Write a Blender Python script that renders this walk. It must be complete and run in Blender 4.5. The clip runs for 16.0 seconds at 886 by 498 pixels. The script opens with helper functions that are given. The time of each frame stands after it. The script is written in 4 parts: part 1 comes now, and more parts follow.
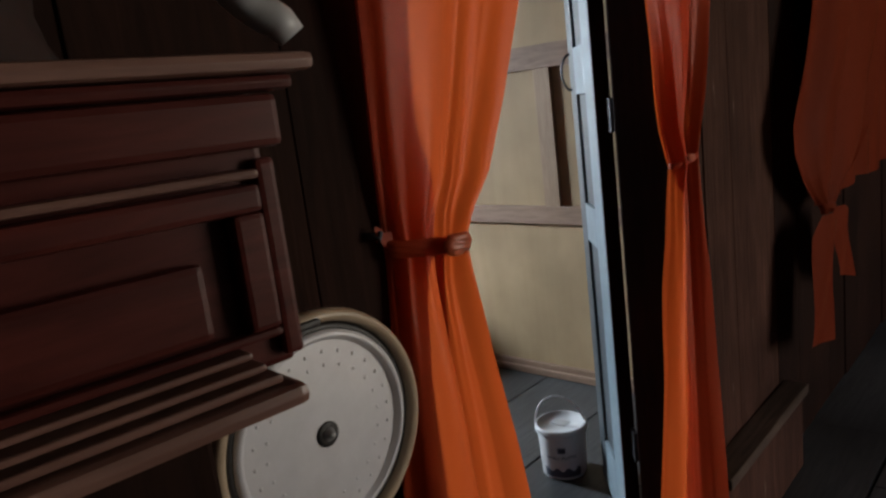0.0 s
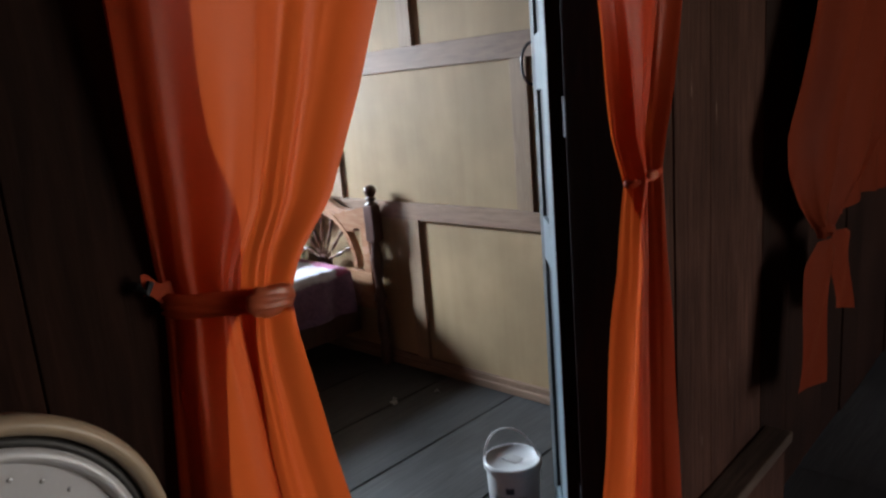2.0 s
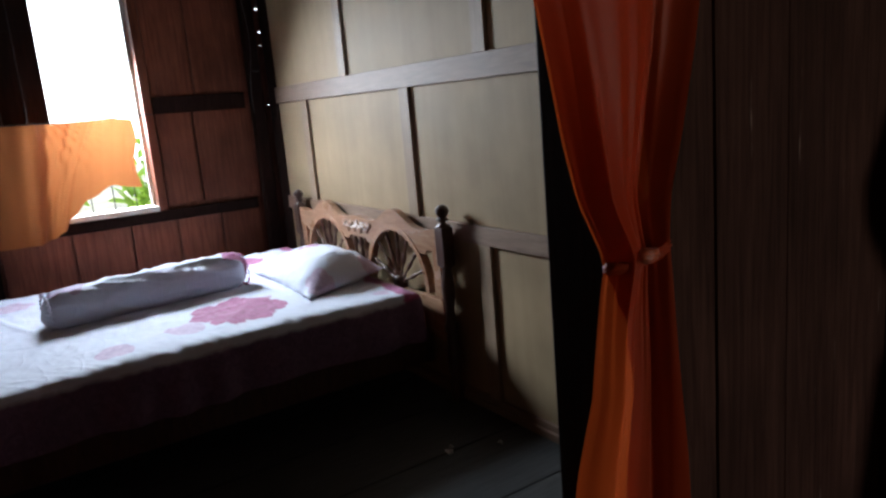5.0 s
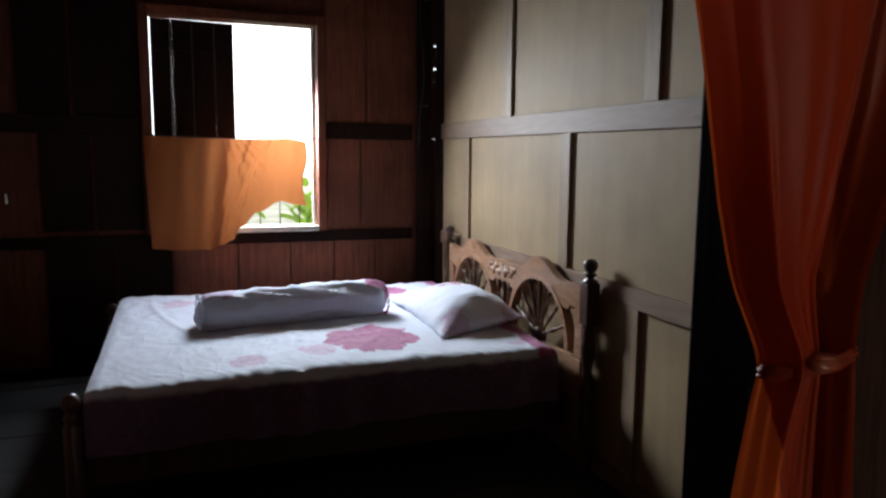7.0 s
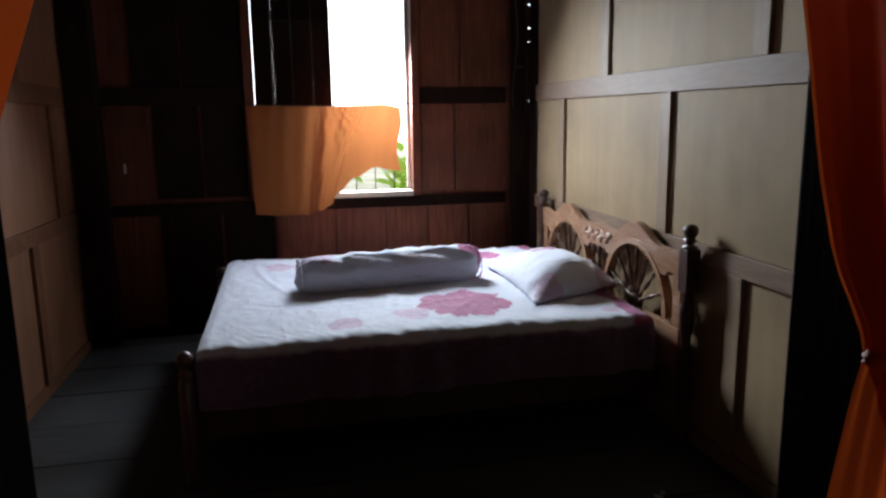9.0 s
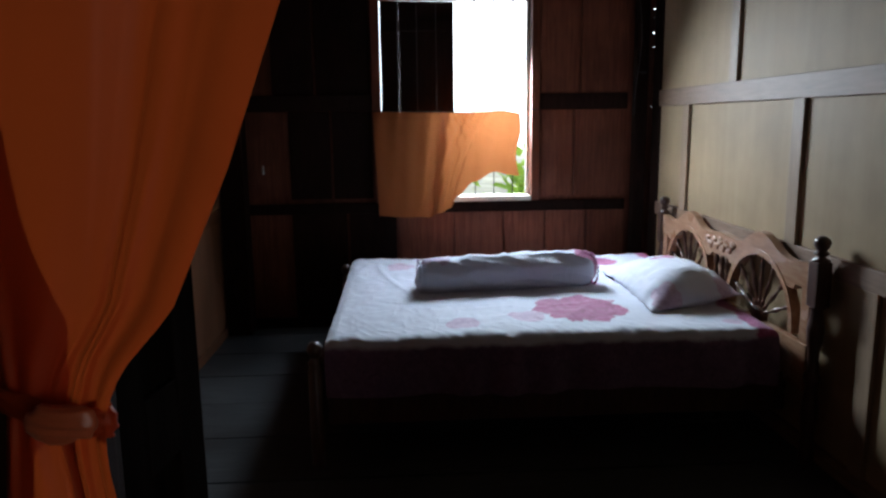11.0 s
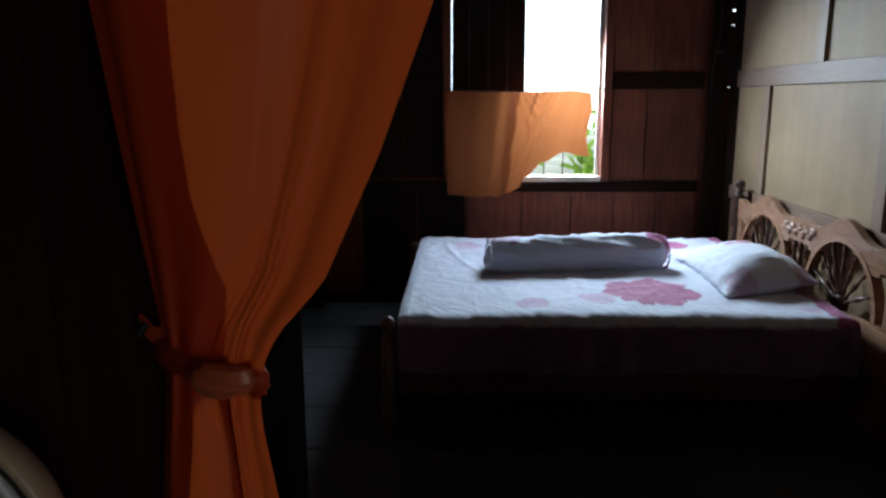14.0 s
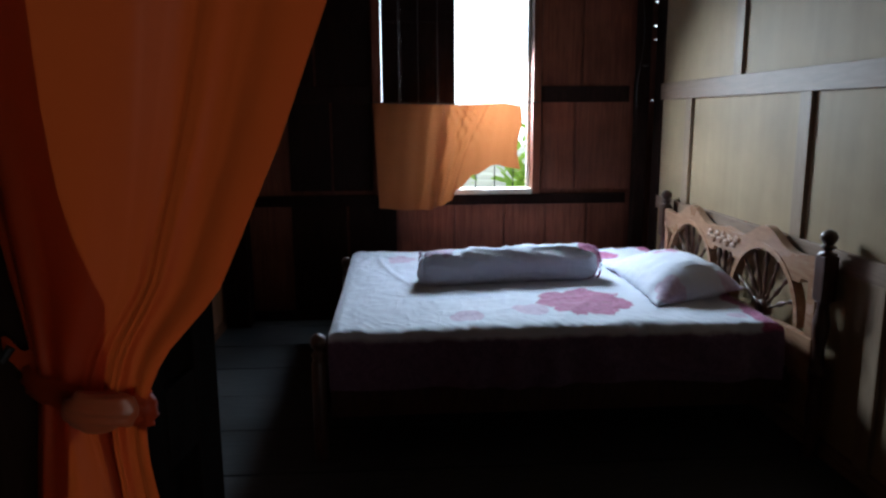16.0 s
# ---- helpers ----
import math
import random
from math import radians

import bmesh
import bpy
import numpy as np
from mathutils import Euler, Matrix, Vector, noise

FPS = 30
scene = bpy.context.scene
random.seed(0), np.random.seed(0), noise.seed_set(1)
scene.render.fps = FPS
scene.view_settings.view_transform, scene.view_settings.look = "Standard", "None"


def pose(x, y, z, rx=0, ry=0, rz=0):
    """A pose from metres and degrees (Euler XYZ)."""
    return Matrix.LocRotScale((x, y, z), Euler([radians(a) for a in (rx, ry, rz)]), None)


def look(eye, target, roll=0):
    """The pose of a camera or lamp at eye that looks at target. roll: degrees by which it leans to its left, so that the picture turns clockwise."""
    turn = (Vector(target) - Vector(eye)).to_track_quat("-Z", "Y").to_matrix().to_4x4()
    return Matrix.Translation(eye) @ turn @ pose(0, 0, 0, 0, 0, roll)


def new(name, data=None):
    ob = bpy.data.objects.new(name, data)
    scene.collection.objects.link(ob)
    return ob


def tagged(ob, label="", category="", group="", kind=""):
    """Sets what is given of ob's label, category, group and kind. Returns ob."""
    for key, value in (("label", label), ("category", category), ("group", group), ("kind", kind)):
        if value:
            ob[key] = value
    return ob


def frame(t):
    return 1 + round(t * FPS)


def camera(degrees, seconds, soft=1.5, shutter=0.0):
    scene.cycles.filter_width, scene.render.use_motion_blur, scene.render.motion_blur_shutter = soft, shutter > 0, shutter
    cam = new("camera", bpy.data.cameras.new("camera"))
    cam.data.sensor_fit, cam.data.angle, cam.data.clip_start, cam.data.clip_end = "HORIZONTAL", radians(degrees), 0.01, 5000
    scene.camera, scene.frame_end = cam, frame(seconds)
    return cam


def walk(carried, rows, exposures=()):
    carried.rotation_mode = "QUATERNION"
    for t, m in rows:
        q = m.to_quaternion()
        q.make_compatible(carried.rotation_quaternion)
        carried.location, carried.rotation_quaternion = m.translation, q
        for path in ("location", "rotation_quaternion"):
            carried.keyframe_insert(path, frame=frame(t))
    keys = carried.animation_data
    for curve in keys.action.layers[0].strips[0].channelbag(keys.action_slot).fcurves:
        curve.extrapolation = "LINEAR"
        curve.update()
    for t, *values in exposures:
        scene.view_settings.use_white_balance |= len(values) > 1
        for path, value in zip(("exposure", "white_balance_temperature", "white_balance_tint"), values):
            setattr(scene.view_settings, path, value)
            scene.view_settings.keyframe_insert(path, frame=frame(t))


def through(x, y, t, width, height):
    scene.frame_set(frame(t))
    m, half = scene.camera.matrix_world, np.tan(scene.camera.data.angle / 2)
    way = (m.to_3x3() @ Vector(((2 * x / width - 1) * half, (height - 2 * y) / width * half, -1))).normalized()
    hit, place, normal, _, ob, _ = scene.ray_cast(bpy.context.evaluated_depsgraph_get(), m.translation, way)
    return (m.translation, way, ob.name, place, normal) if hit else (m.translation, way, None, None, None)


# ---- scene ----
cam = camera(65.1, 16.0, soft=2.6)
PATH = [
    (0, (5.13, -2.713, 1.356), (3.786, -1.282, 0.973), -7.1),
    (0.1, (5.126, -2.683, 1.36), (3.774, -1.26, 0.976), -7.1),
    (0.2, (5.126, -2.669, 1.362), (3.763, -1.251, 0.998), -7.3),
    (0.3, (5.126, -2.639, 1.37), (3.753, -1.233, 1.002), -6.7),
    (0.5, (5.118, -2.601, 1.375), (3.735, -1.199, 1.027), -5.8),
    (1, (5.115, -2.507, 1.374), (3.754, -1.093, 0.989), -5.1),
    (1.5, (5.107, -2.435, 1.366), (3.776, -1.004, 0.943), -5.4),
    (2, (5.077, -2.353, 1.353), (3.721, -0.944, 0.936), -4.8),
    (2.5, (5.029, -2.247, 1.354), (3.596, -0.906, 0.966), -4.5),
    (3, (4.998, -2.164, 1.357), (3.593, -0.794, 0.97), -4.6),
    (5.5, (5.035, -1.776, 1.389), (3.319, -0.806, 1.052), -4.6),
    (6, (5.03, -1.767, 1.393), (3.25, -0.892, 1.139), -2.9),
    (6.5, (4.983, -1.726, 1.384), (3.153, -0.955, 1.144), -0.1),
    (7, (4.938, -1.696, 1.37), (3.08, -0.998, 1.124), 0.5),
    (7.5, (4.9, -1.662, 1.378), (3.05, -0.974, 1.058), 0.7),
    (8, (4.886, -1.651, 1.373), (3.023, -1.011, 1.026), 0.7),
    (8.5, (4.898, -1.672, 1.379), (3.002, -1.148, 1.019), 0.2),
    (9, (4.935, -1.678, 1.384), (3.014, -1.249, 1.031), -0.8),
    (9.5, (4.975, -1.68, 1.393), (3.028, -1.368, 1.059), -0.8),
    (12, (5.027, -1.737, 1.4), (3.059, -1.697, 1.045), -1.0),
    (12.5, (5.036, -1.747, 1.402), (3.068, -1.747, 1.047), -1.0),
    (13, (5.047, -1.754, 1.407), (3.081, -1.786, 1.042), -0.8),
    (13.5, (5.061, -1.756, 1.408), (3.098, -1.81, 1.029), -1.1),
    (14, (5.052, -1.776, 1.407), (3.093, -1.834, 1.009), -0.2),
    (14.5, (5.022, -1.792, 1.391), (3.064, -1.86, 0.989), -0.7),
    (15, (5.027, -1.779, 1.393), (3.069, -1.825, 0.987), -0.6),
    (15.5, (5.008, -1.774, 1.389), (3.041, -1.745, 1.026), -0.3),
    (16, (4.993, -1.76, 1.385), (3.029, -1.632, 1.03), -0.3),
]
EXPOSURES = [(0.0, 2.1, 6150, 8), (2.0, 2.1, 5950, 8), (3.2, 1.75, 5850, 8), (5.3, 0.65, 6050, 9), (6.2, 0.45, 6250, 9), (9.5, 0.40, 6300, 9), (12.0, 0.25, 5650, 4), (16.0, 0.25, 5600, 3)]
walk(cam, [(t, look(eye, target, roll)) for t, eye, target, roll in PATH], EXPOSURES)

# ---- world and large lights ----
world = bpy.data.worlds.new("world")
scene.world = world
world.use_nodes = True
wn = world.node_tree.nodes
sky = wn.new("ShaderNodeTexSky")
sky.sky_type = "NISHITA"
sky.sun_disc = False
sky.sun_elevation = radians(38)
sky.sun_rotation = radians(173)
wn["Background"].inputs["Strength"].default_value = 0.09
world.node_tree.links.new(sky.outputs[0], wn["Background"].inputs[0])

sun_data = bpy.data.lights.new("sun", "SUN")
sun_data.energy, sun_data.angle, sun_data.color = 5.0, radians(0.6), (1.0, 0.95, 0.86)
sun = new("sun", sun_data)
# High and along the window wall, so that no beam enters the window.
sun.matrix_world = look((3, -20, 25), (0, 0, 0))


def window_light(name, eye, target, w, h, energy, colour, spread=180):
    data = bpy.data.lights.new(name, "AREA")
    data.shape, data.size, data.size_y, data.energy, data.color = "RECTANGLE", w, h, energy, colour
    data.spread = radians(spread)
    ob = new(name, data)
    ob.matrix_world = look(eye, target)
    return ob


# Sky light through the unshuttered half of the bedroom window and through the outer room's far doorway.
window_light("window_daylight", (-0.08, -1.06, 1.74), (1.6, -0.98, 0.42), 0.36, 0.85, 58, (0.84, 0.92, 1.0), 132)
window_light("outer_door_daylight", (7.96, 0.5, 1.25), (4.8, -1.6, 1.0), 2.0, 1.8, 12.5, (1.0, 0.80, 0.62))

# ---- materials ----


def material(name, rough=0.6, metal=0.0):
    m = bpy.data.materials.new(name)
    m.use_nodes = True
    b = m.node_tree.nodes["Principled BSDF"]
    b.inputs["Roughness"].default_value = rough
    b.inputs["Metallic"].default_value = metal
    return m, m.node_tree, b


def coords(nt, scale, source="Object"):
    tc = nt.nodes.new("ShaderNodeTexCoord")
    mp = nt.nodes.new("ShaderNodeMapping")
    mp.inputs["Scale"].default_value = scale
    nt.links.new(tc.outputs[source], mp.inputs["Vector"])
    return mp.outputs[0]


def noise_node(nt, vec, scale, detail=6.0, rough=0.55, distortion=0.0):
    n = nt.nodes.new("ShaderNodeTexNoise")
    n.inputs["Scale"].default_value = scale
    n.inputs["Detail"].default_value = detail
    n.inputs["Roughness"].default_value = rough
    n.inputs["Distortion"].default_value = distortion
    nt.links.new(vec, n.inputs["Vector"])
    return n.outputs["Fac"]


def ramp(nt, fac, stops):
    r = nt.nodes.new("ShaderNodeValToRGB")
    while len(r.color_ramp.elements) < len(stops):
        r.color_ramp.elements.new(0.5)
    for e, (p, c) in zip(r.color_ramp.elements, stops):
        e.position, e.color = p, (*c, 1.0)
    nt.links.new(fac, r.inputs[0])
    return r.outputs[0]


def mixed(nt, a, b, fac, mode="MIX"):
    m = nt.nodes.new("ShaderNodeMix")
    m.data_type, m.blend_type = "RGBA", mode
    for socket, value in ((m.inputs[0], fac), (m.inputs[6], a), (m.inputs[7], b)):
        if isinstance(value, (int, float)):
            socket.default_value = value
        elif isinstance(value, tuple):
            socket.default_value = (*value, 1.0)
        else:
            nt.links.new(value, socket)
    return m.outputs[2]


def bump(nt, bsdf, height, strength, distance=0.002):
    b = nt.nodes.new("ShaderNodeBump")
    b.inputs["Strength"].default_value = strength
    b.inputs["Distance"].default_value = distance
    nt.links.new(height, b.inputs["Height"])
    nt.links.new(b.outputs[0], bsdf.inputs["Normal"])


def wood(name, dark, light, grain, rough=0.45, rough_var=0.15, piece=0.25, relief=0.3, stain=0.35, gloss=0.5, scuffs=None):
    """Wood whose grain runs along the axis that `grain` stretches; each piece takes its own shade."""
    m, nt, b = material(name, rough)
    info = nt.nodes.new("ShaderNodeObjectInfo")
    vec = coords(nt, grain)
    shift = nt.nodes.new("ShaderNodeVectorMath")
    shift.operation = "MULTIPLY_ADD"
    comb = nt.nodes.new("ShaderNodeCombineXYZ")
    for i in range(3):
        nt.links.new(info.outputs["Random"], comb.inputs[i])
    nt.links.new(comb.outputs[0], shift.inputs[0])
    shift.inputs[1].default_value = (17, 31, 23)
    nt.links.new(vec, shift.inputs[2])
    fine = noise_node(nt, shift.outputs[0], 9.0, 8.0, 0.6, 0.6)
    broad = noise_node(nt, coords(nt, (1, 1, 1)), 2.3, 4.0)
    col = ramp(nt, fine, [(0.3, dark), (0.7, light)])
    blot = ramp(nt, broad, [(0.35, (1 - stain,) * 3), (0.7, (1.0, 1.0, 1.0))])
    col = mixed(nt, col, blot, 1.0, "MULTIPLY")
    own = ramp(nt, info.outputs["Random"], [(0.0, (1 - piece,) * 3), (1.0, (1.0, 1.0, 1.0))])
    col = mixed(nt, col, own, 1.0, "MULTIPLY")
    if scuffs is not None:
        streak = noise_node(nt, coords(nt, (26, 26, 1.6)), 1.6, 5.0, 0.6)
        where = noise_node(nt, coords(nt, (1, 1, 0.5)), 3.1, 3.0)
        mask = mixed(nt, ramp(nt, streak, [(0.66, (0, 0, 0)), (0.70, (1, 1, 1))]), ramp(nt, where, [(0.5, (0, 0, 0)), (0.62, (1, 1, 1))]), 1.0, "MULTIPLY")
        col = mixed(nt, col, scuffs, mask)
    b.inputs["Specular IOR Level"].default_value = gloss
    nt.links.new(col, b.inputs["Base Color"])
    rr = nt.nodes.new("ShaderNodeMapRange")
    rr.inputs["To Min"].default_value, rr.inputs["To Max"].default_value = rough - rough_var, rough + rough_var
    nt.links.new(broad, rr.inputs["Value"])
    nt.links.new(rr.outputs[0], b.inputs["Roughness"])
    bump(nt, b, fine, relief)
    return m


def paint(name, colour, rough=0.5, metal=0.0, wear=0.2, scale=14.0, relief=0.1):
    m, nt, b = material(name, rough, metal)
    n = noise_node(nt, coords(nt, (1, 1, 1)), scale, 8.0, 0.65)
    n2 = noise_node(nt, coords(nt, (1, 1, 1)), scale * 0.18, 3.0)
    lo = tuple(c * (1 - wear) for c in colour)
    col = ramp(nt, n, [(0.3, lo), (0.65, colour)])
    col = mixed(nt, col, ramp(nt, n2, [(0.3, (1 - wear,) * 3), (0.7, (1, 1, 1))]), 1.0, "MULTIPLY")
    nt.links.new(col, b.inputs["Base Color"])
    bump(nt, b, n, relief)
    return m


def cloth_material(name, colour, pass_colour, through=0.45, rough=0.45, weave=900, sheen=0.3, gloss=0.12):
    """Thin satin: diffuse and gloss in front, light let through from behind."""
    m, nt, b = material(name, rough)
    n = noise_node(nt, coords(nt, (1, 1, 0.35)), 5.0, 5.0)
    fine = noise_node(nt, coords(nt, (1, 1, 1)), weave, 2.0)
    col = ramp(nt, n, [(0.3, tuple(c * 0.82 for c in colour)), (0.7, colour)])
    nt.links.new(col, b.inputs["Base Color"])
    b.inputs["Sheen Weight"].default_value = sheen
    b.inputs["Specular IOR Level"].default_value = gloss
    bump(nt, b, fine, 0.15, 0.0006)
    tr = nt.nodes.new("ShaderNodeBsdfTranslucent")
    tr.inputs[0].default_value = (*pass_colour, 1)
    mx = nt.nodes.new("ShaderNodeMixShader")
    mx.inputs[0].default_value = through
    nt.links.new(b.outputs[0], mx.inputs[1])
    nt.links.new(tr.outputs[0], mx.inputs[2])
    nt.links.new(mx.outputs[0], nt.nodes["Material Output"].inputs[0])
    return m


def petal_mask(nt, vec, wob, centre, radius, lobes, turn):
    """A flower shape of the given centre, radius and number of petals in the plane of the cloth, with a ragged edge."""
    def math_node(op, a, b=None):
        n = nt.nodes.new("ShaderNodeMath")
        n.operation = op
        for sock, val in zip(n.inputs, (a, b)):
            if val is None:
                continue
            if isinstance(val, (int, float)):
                sock.default_value = val
            else:
                nt.links.new(val, sock)
        return n.outputs[0]
    sep = nt.nodes.new("ShaderNodeSeparateXYZ")
    nt.links.new(vec, sep.inputs[0])
    dx = math_node("SUBTRACT", sep.outputs[0], centre[0])
    dy = math_node("SUBTRACT", sep.outputs[1], centre[1])
    d = math_node("SQRT", math_node("ADD", math_node("MULTIPLY", dx, dx), math_node("MULTIPLY", dy, dy)))
    ang = math_node("ARCTAN2", dy, dx)
    wave = math_node("ABSOLUTE", math_node("SINE", math_node("ADD", math_node("MULTIPLY", ang, lobes / 2), turn)))
    edge = math_node("ADD", math_node("MULTIPLY", wave, radius * 0.18), radius * 0.78)
    edge = math_node("ADD", edge, math_node("MULTIPLY", math_node("SUBTRACT", wob, 0.5), radius * 0.9))
    soft = math_node("DIVIDE", math_node("SUBTRACT", edge, d), 0.006)
    clampn = nt.nodes.new("ShaderNodeClamp")
    nt.links.new(soft, clampn.inputs[0])
    return clampn.outputs[0]


def sheet_material(name, flowers, border=None, skirt=None):
    """White cotton printed with magenta flowers: centre, radius, petals, turn, strength."""
    m, nt, b = material(name, 0.8)
    base = coords(nt, (1, 1, 1))
    wob = noise_node(nt, base, 9.0, 4.0)
    vein = noise_node(nt, base, 26.0, 6.0, 0.6, 1.5)
    pink = ramp(nt, vein, [(0.3, (0.22, 0.03, 0.11)), (0.55, (0.36, 0.07, 0.20)), (0.75, (0.48, 0.16, 0.32))])
    pale = ramp(nt, vein, [(0.3, (0.42, 0.30, 0.45)), (0.7, (0.62, 0.50, 0.62))])
    col = mixed(nt, (0.55, 0.575, 0.67), (0.61, 0.635, 0.73), noise_node(nt, base, 3.0, 3.0))
    for centre, radius, lobes, turn, strong in flowers:
        mask = petal_mask(nt, base, wob, centre, radius, lobes, turn)
        col = mixed(nt, col, pink if strong else pale, mask)
    if border is not None:
        sep = nt.nodes.new("ShaderNodeSeparateXYZ")
        nt.links.new(base, sep.inputs[0])
        add = nt.nodes.new("ShaderNodeMath")
        add.operation = "MULTIPLY_ADD"
        nt.links.new(wob, add.inputs[0])
        add.inputs[1].default_value = 0.12
        nt.links.new(sep.outputs[1], add.inputs[2])
        edge = nt.nodes.new("ShaderNodeMapRange")
        edge.inputs["From Min"].default_value, edge.inputs["From Max"].default_value = border, border + 0.012
        nt.links.new(add.outputs[0], edge.inputs["Value"])
        col = mixed(nt, col, pink, edge.outputs[0])
    # Below the edge, the side's shade is mixed into its lilac colour.
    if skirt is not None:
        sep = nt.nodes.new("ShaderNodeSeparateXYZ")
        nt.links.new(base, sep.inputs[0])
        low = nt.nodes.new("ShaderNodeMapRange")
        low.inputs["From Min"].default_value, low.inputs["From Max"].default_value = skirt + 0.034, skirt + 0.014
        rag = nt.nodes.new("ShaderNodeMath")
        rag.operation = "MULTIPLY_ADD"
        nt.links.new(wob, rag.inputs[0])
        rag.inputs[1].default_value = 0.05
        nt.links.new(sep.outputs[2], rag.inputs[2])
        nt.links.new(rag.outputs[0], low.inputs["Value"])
        shaded_mauve = ramp(nt, vein, [(0.3, (0.10, 0.052, 0.10)), (0.7, (0.18, 0.10, 0.18))])
        col = mixed(nt, col, shaded_mauve, low.outputs[0])
    nt.links.new(col, b.inputs["Base Color"])
    # Soft creases pressed into the cotton, in two sizes.
    ridges = []
    for scale, stretch, width in ((5.0, (1.0, 0.45, 1.0), 0.08), (11.0, (0.4, 1.0, 1.0), 0.12)):
        n = noise_node(nt, coords(nt, stretch), scale, 1.0, 0.5, 0.6)
        ridges.append(ramp(nt, n, [(0.5 - width, (0, 0, 0)), (0.5, (1, 1, 1)), (0.5 + width, (0, 0, 0))]))
    height = mixed(nt, ridges[0], ridges[1], 0.3)
    bump(nt, b, height, 0.4, 0.008)
    b.inputs["Sheen Weight"].default_value = 0.2
    return m


M_PANEL = wood("pale_plywood", (0.395, 0.280, 0.160), (0.475, 0.347, 0.203), (0.75, 0.75, 0.06), 0.6, 0.08, 0.16, 0.03, 0.26, 0.16)
M_PANEL_RED = wood("reddish_plywood", (0.22, 0.092, 0.044), (0.31, 0.142, 0.074), (1.2, 1.2, 0.1), 0.5, 0.08, 0.16, 0.05, 0.25)
M_REDFRAME = wood("reddish_frame_wood", (0.15, 0.062, 0.031), (0.23, 0.10, 0.053), (2, 2, 2), 0.5, 0.1, 0.12, 0.15, 0.25, 0.25)
M_RAIL = wood("brown_frame_wood", (0.235, 0.152, 0.103), (0.35, 0.235, 0.165), (0.8, 7, 7), 0.55, 0.1, 0.12, 0.15, 0.25, 0.25)
M_STILE = wood("brown_stile_wood", (0.30, 0.205, 0.133), (0.41, 0.29, 0.19), (7, 7, 0.8), 0.55, 0.1, 0.15, 0.15, 0.25, 0.25)
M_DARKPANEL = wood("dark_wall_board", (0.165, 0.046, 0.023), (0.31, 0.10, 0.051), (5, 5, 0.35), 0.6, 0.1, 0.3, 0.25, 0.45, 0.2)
M_DARK = wood("old_dark_and_shaded_wood", (0.0165, 0.0075, 0.0052), (0.040, 0.017, 0.0115), (7, 7, 0.6), 0.78, 0.1, 0.35, 0.6, 0.45, 0.08)
# Near-black wood without gloss, only on the second door leaf.
M_NEARBLACK = wood("near_black_door_wood", (0.006, 0.005, 0.005), (0.014, 0.011, 0.010), (7, 7, 0.6), 0.9, 0.05, 0.2, 0.3, 0.3, 0.0)
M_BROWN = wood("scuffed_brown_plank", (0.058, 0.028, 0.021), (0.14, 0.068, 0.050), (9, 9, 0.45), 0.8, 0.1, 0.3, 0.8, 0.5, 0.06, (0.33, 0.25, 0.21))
M_LEDGE = wood("scuffed_ledge_wood", (0.055, 0.036, 0.026), (0.13, 0.088, 0.066), (9, 0.6, 9), 0.6, 0.15, 0.2, 0.5, 0.5, 0.2)
M_BEDMID = wood("brown_turned_wood", (0.075, 0.032, 0.018), (0.17, 0.075, 0.042), (6, 6, 1.0), 0.35, 0.1, 0.15, 0.15, 0.2)
M_STEEL = paint("galvanised_rod", (0.45, 0.46, 0.47), 0.4, 0.6, 0.2)
M_PLANK = wood("grey_worn_floorboard", (0.038, 0.039, 0.041), (0.098, 0.100, 0.104), (9, 0.6, 9), 0.5, 0.18, 0.35, 0.6, 0.5)
M_FLOORBASE = paint("floor_joist_dust", (0.03, 0.028, 0.026), 0.9)
M_CEIL = wood("dark_ceiling_board", (0.05, 0.03, 0.02), (0.10, 0.06, 0.04), (0.6, 8, 8), 0.6)
M_BLUE = paint("pale_blue_door_paint", (0.21, 0.275, 0.315), 0.42, 0.0, 0.25, 22, 0.25)
# Door blue at a fifth of its strength, on panels and free stile.
M_BLUEDARK = paint("darker_blue_panel", (0.045, 0.06, 0.068), 0.5, 0.0, 0.4, 22, 0.25)
M_CABINET = wood("red_varnished_cabinet_wood", (0.068, 0.013, 0.010), (0.145, 0.031, 0.023), (1.0, 1.0, 8), 0.42, 0.1, 0.2, 0.2, 0.3, 0.18)
# Paler cabinet wood: highlights along edges and mouldings put into the colour.
M_CABTOP = wood("highlit_cabinet_edge", (0.18, 0.088, 0.068), (0.33, 0.18, 0.14), (8, 1.0, 8), 0.35, 0.1, 0.15, 0.2, 0.25)
M_BED = wood("varnished_bed_wood", (0.35, 0.175, 0.10), (0.54, 0.315, 0.19), (1.0, 6, 6), 0.28, 0.08, 0.15, 0.15, 0.2)
M_BEDDARK = wood("dark_turned_wood", (0.045, 0.02, 0.014), (0.10, 0.045, 0.03), (6, 6, 1.0), 0.35, 0.1, 0.15, 0.15, 0.2)
M_CURTAIN = cloth_material("orange_satin", (0.42, 0.052, 0.0125), (0.86, 0.138, 0.020), 0.25, 0.44, 900, 0.0, 0.2)
# Glossier curtain satin for the knots, lightened so the colour carries their highlight.
M_KNOT = cloth_material("satin_with_painted_sheen", (0.52, 0.115, 0.045), (0.6, 0.12, 0.03), 0.10, 0.3, 900, 0.1, 0.5)
# Curtain satin for the far curtain, its dimmer light darkened into the colour.
M_CURTAIN_BACK = cloth_material("dull_shaded_orange_satin", (0.13, 0.020, 0.007), (0.4, 0.08, 0.02), 0.10, 0.6, 900, 0.0, 0.04)
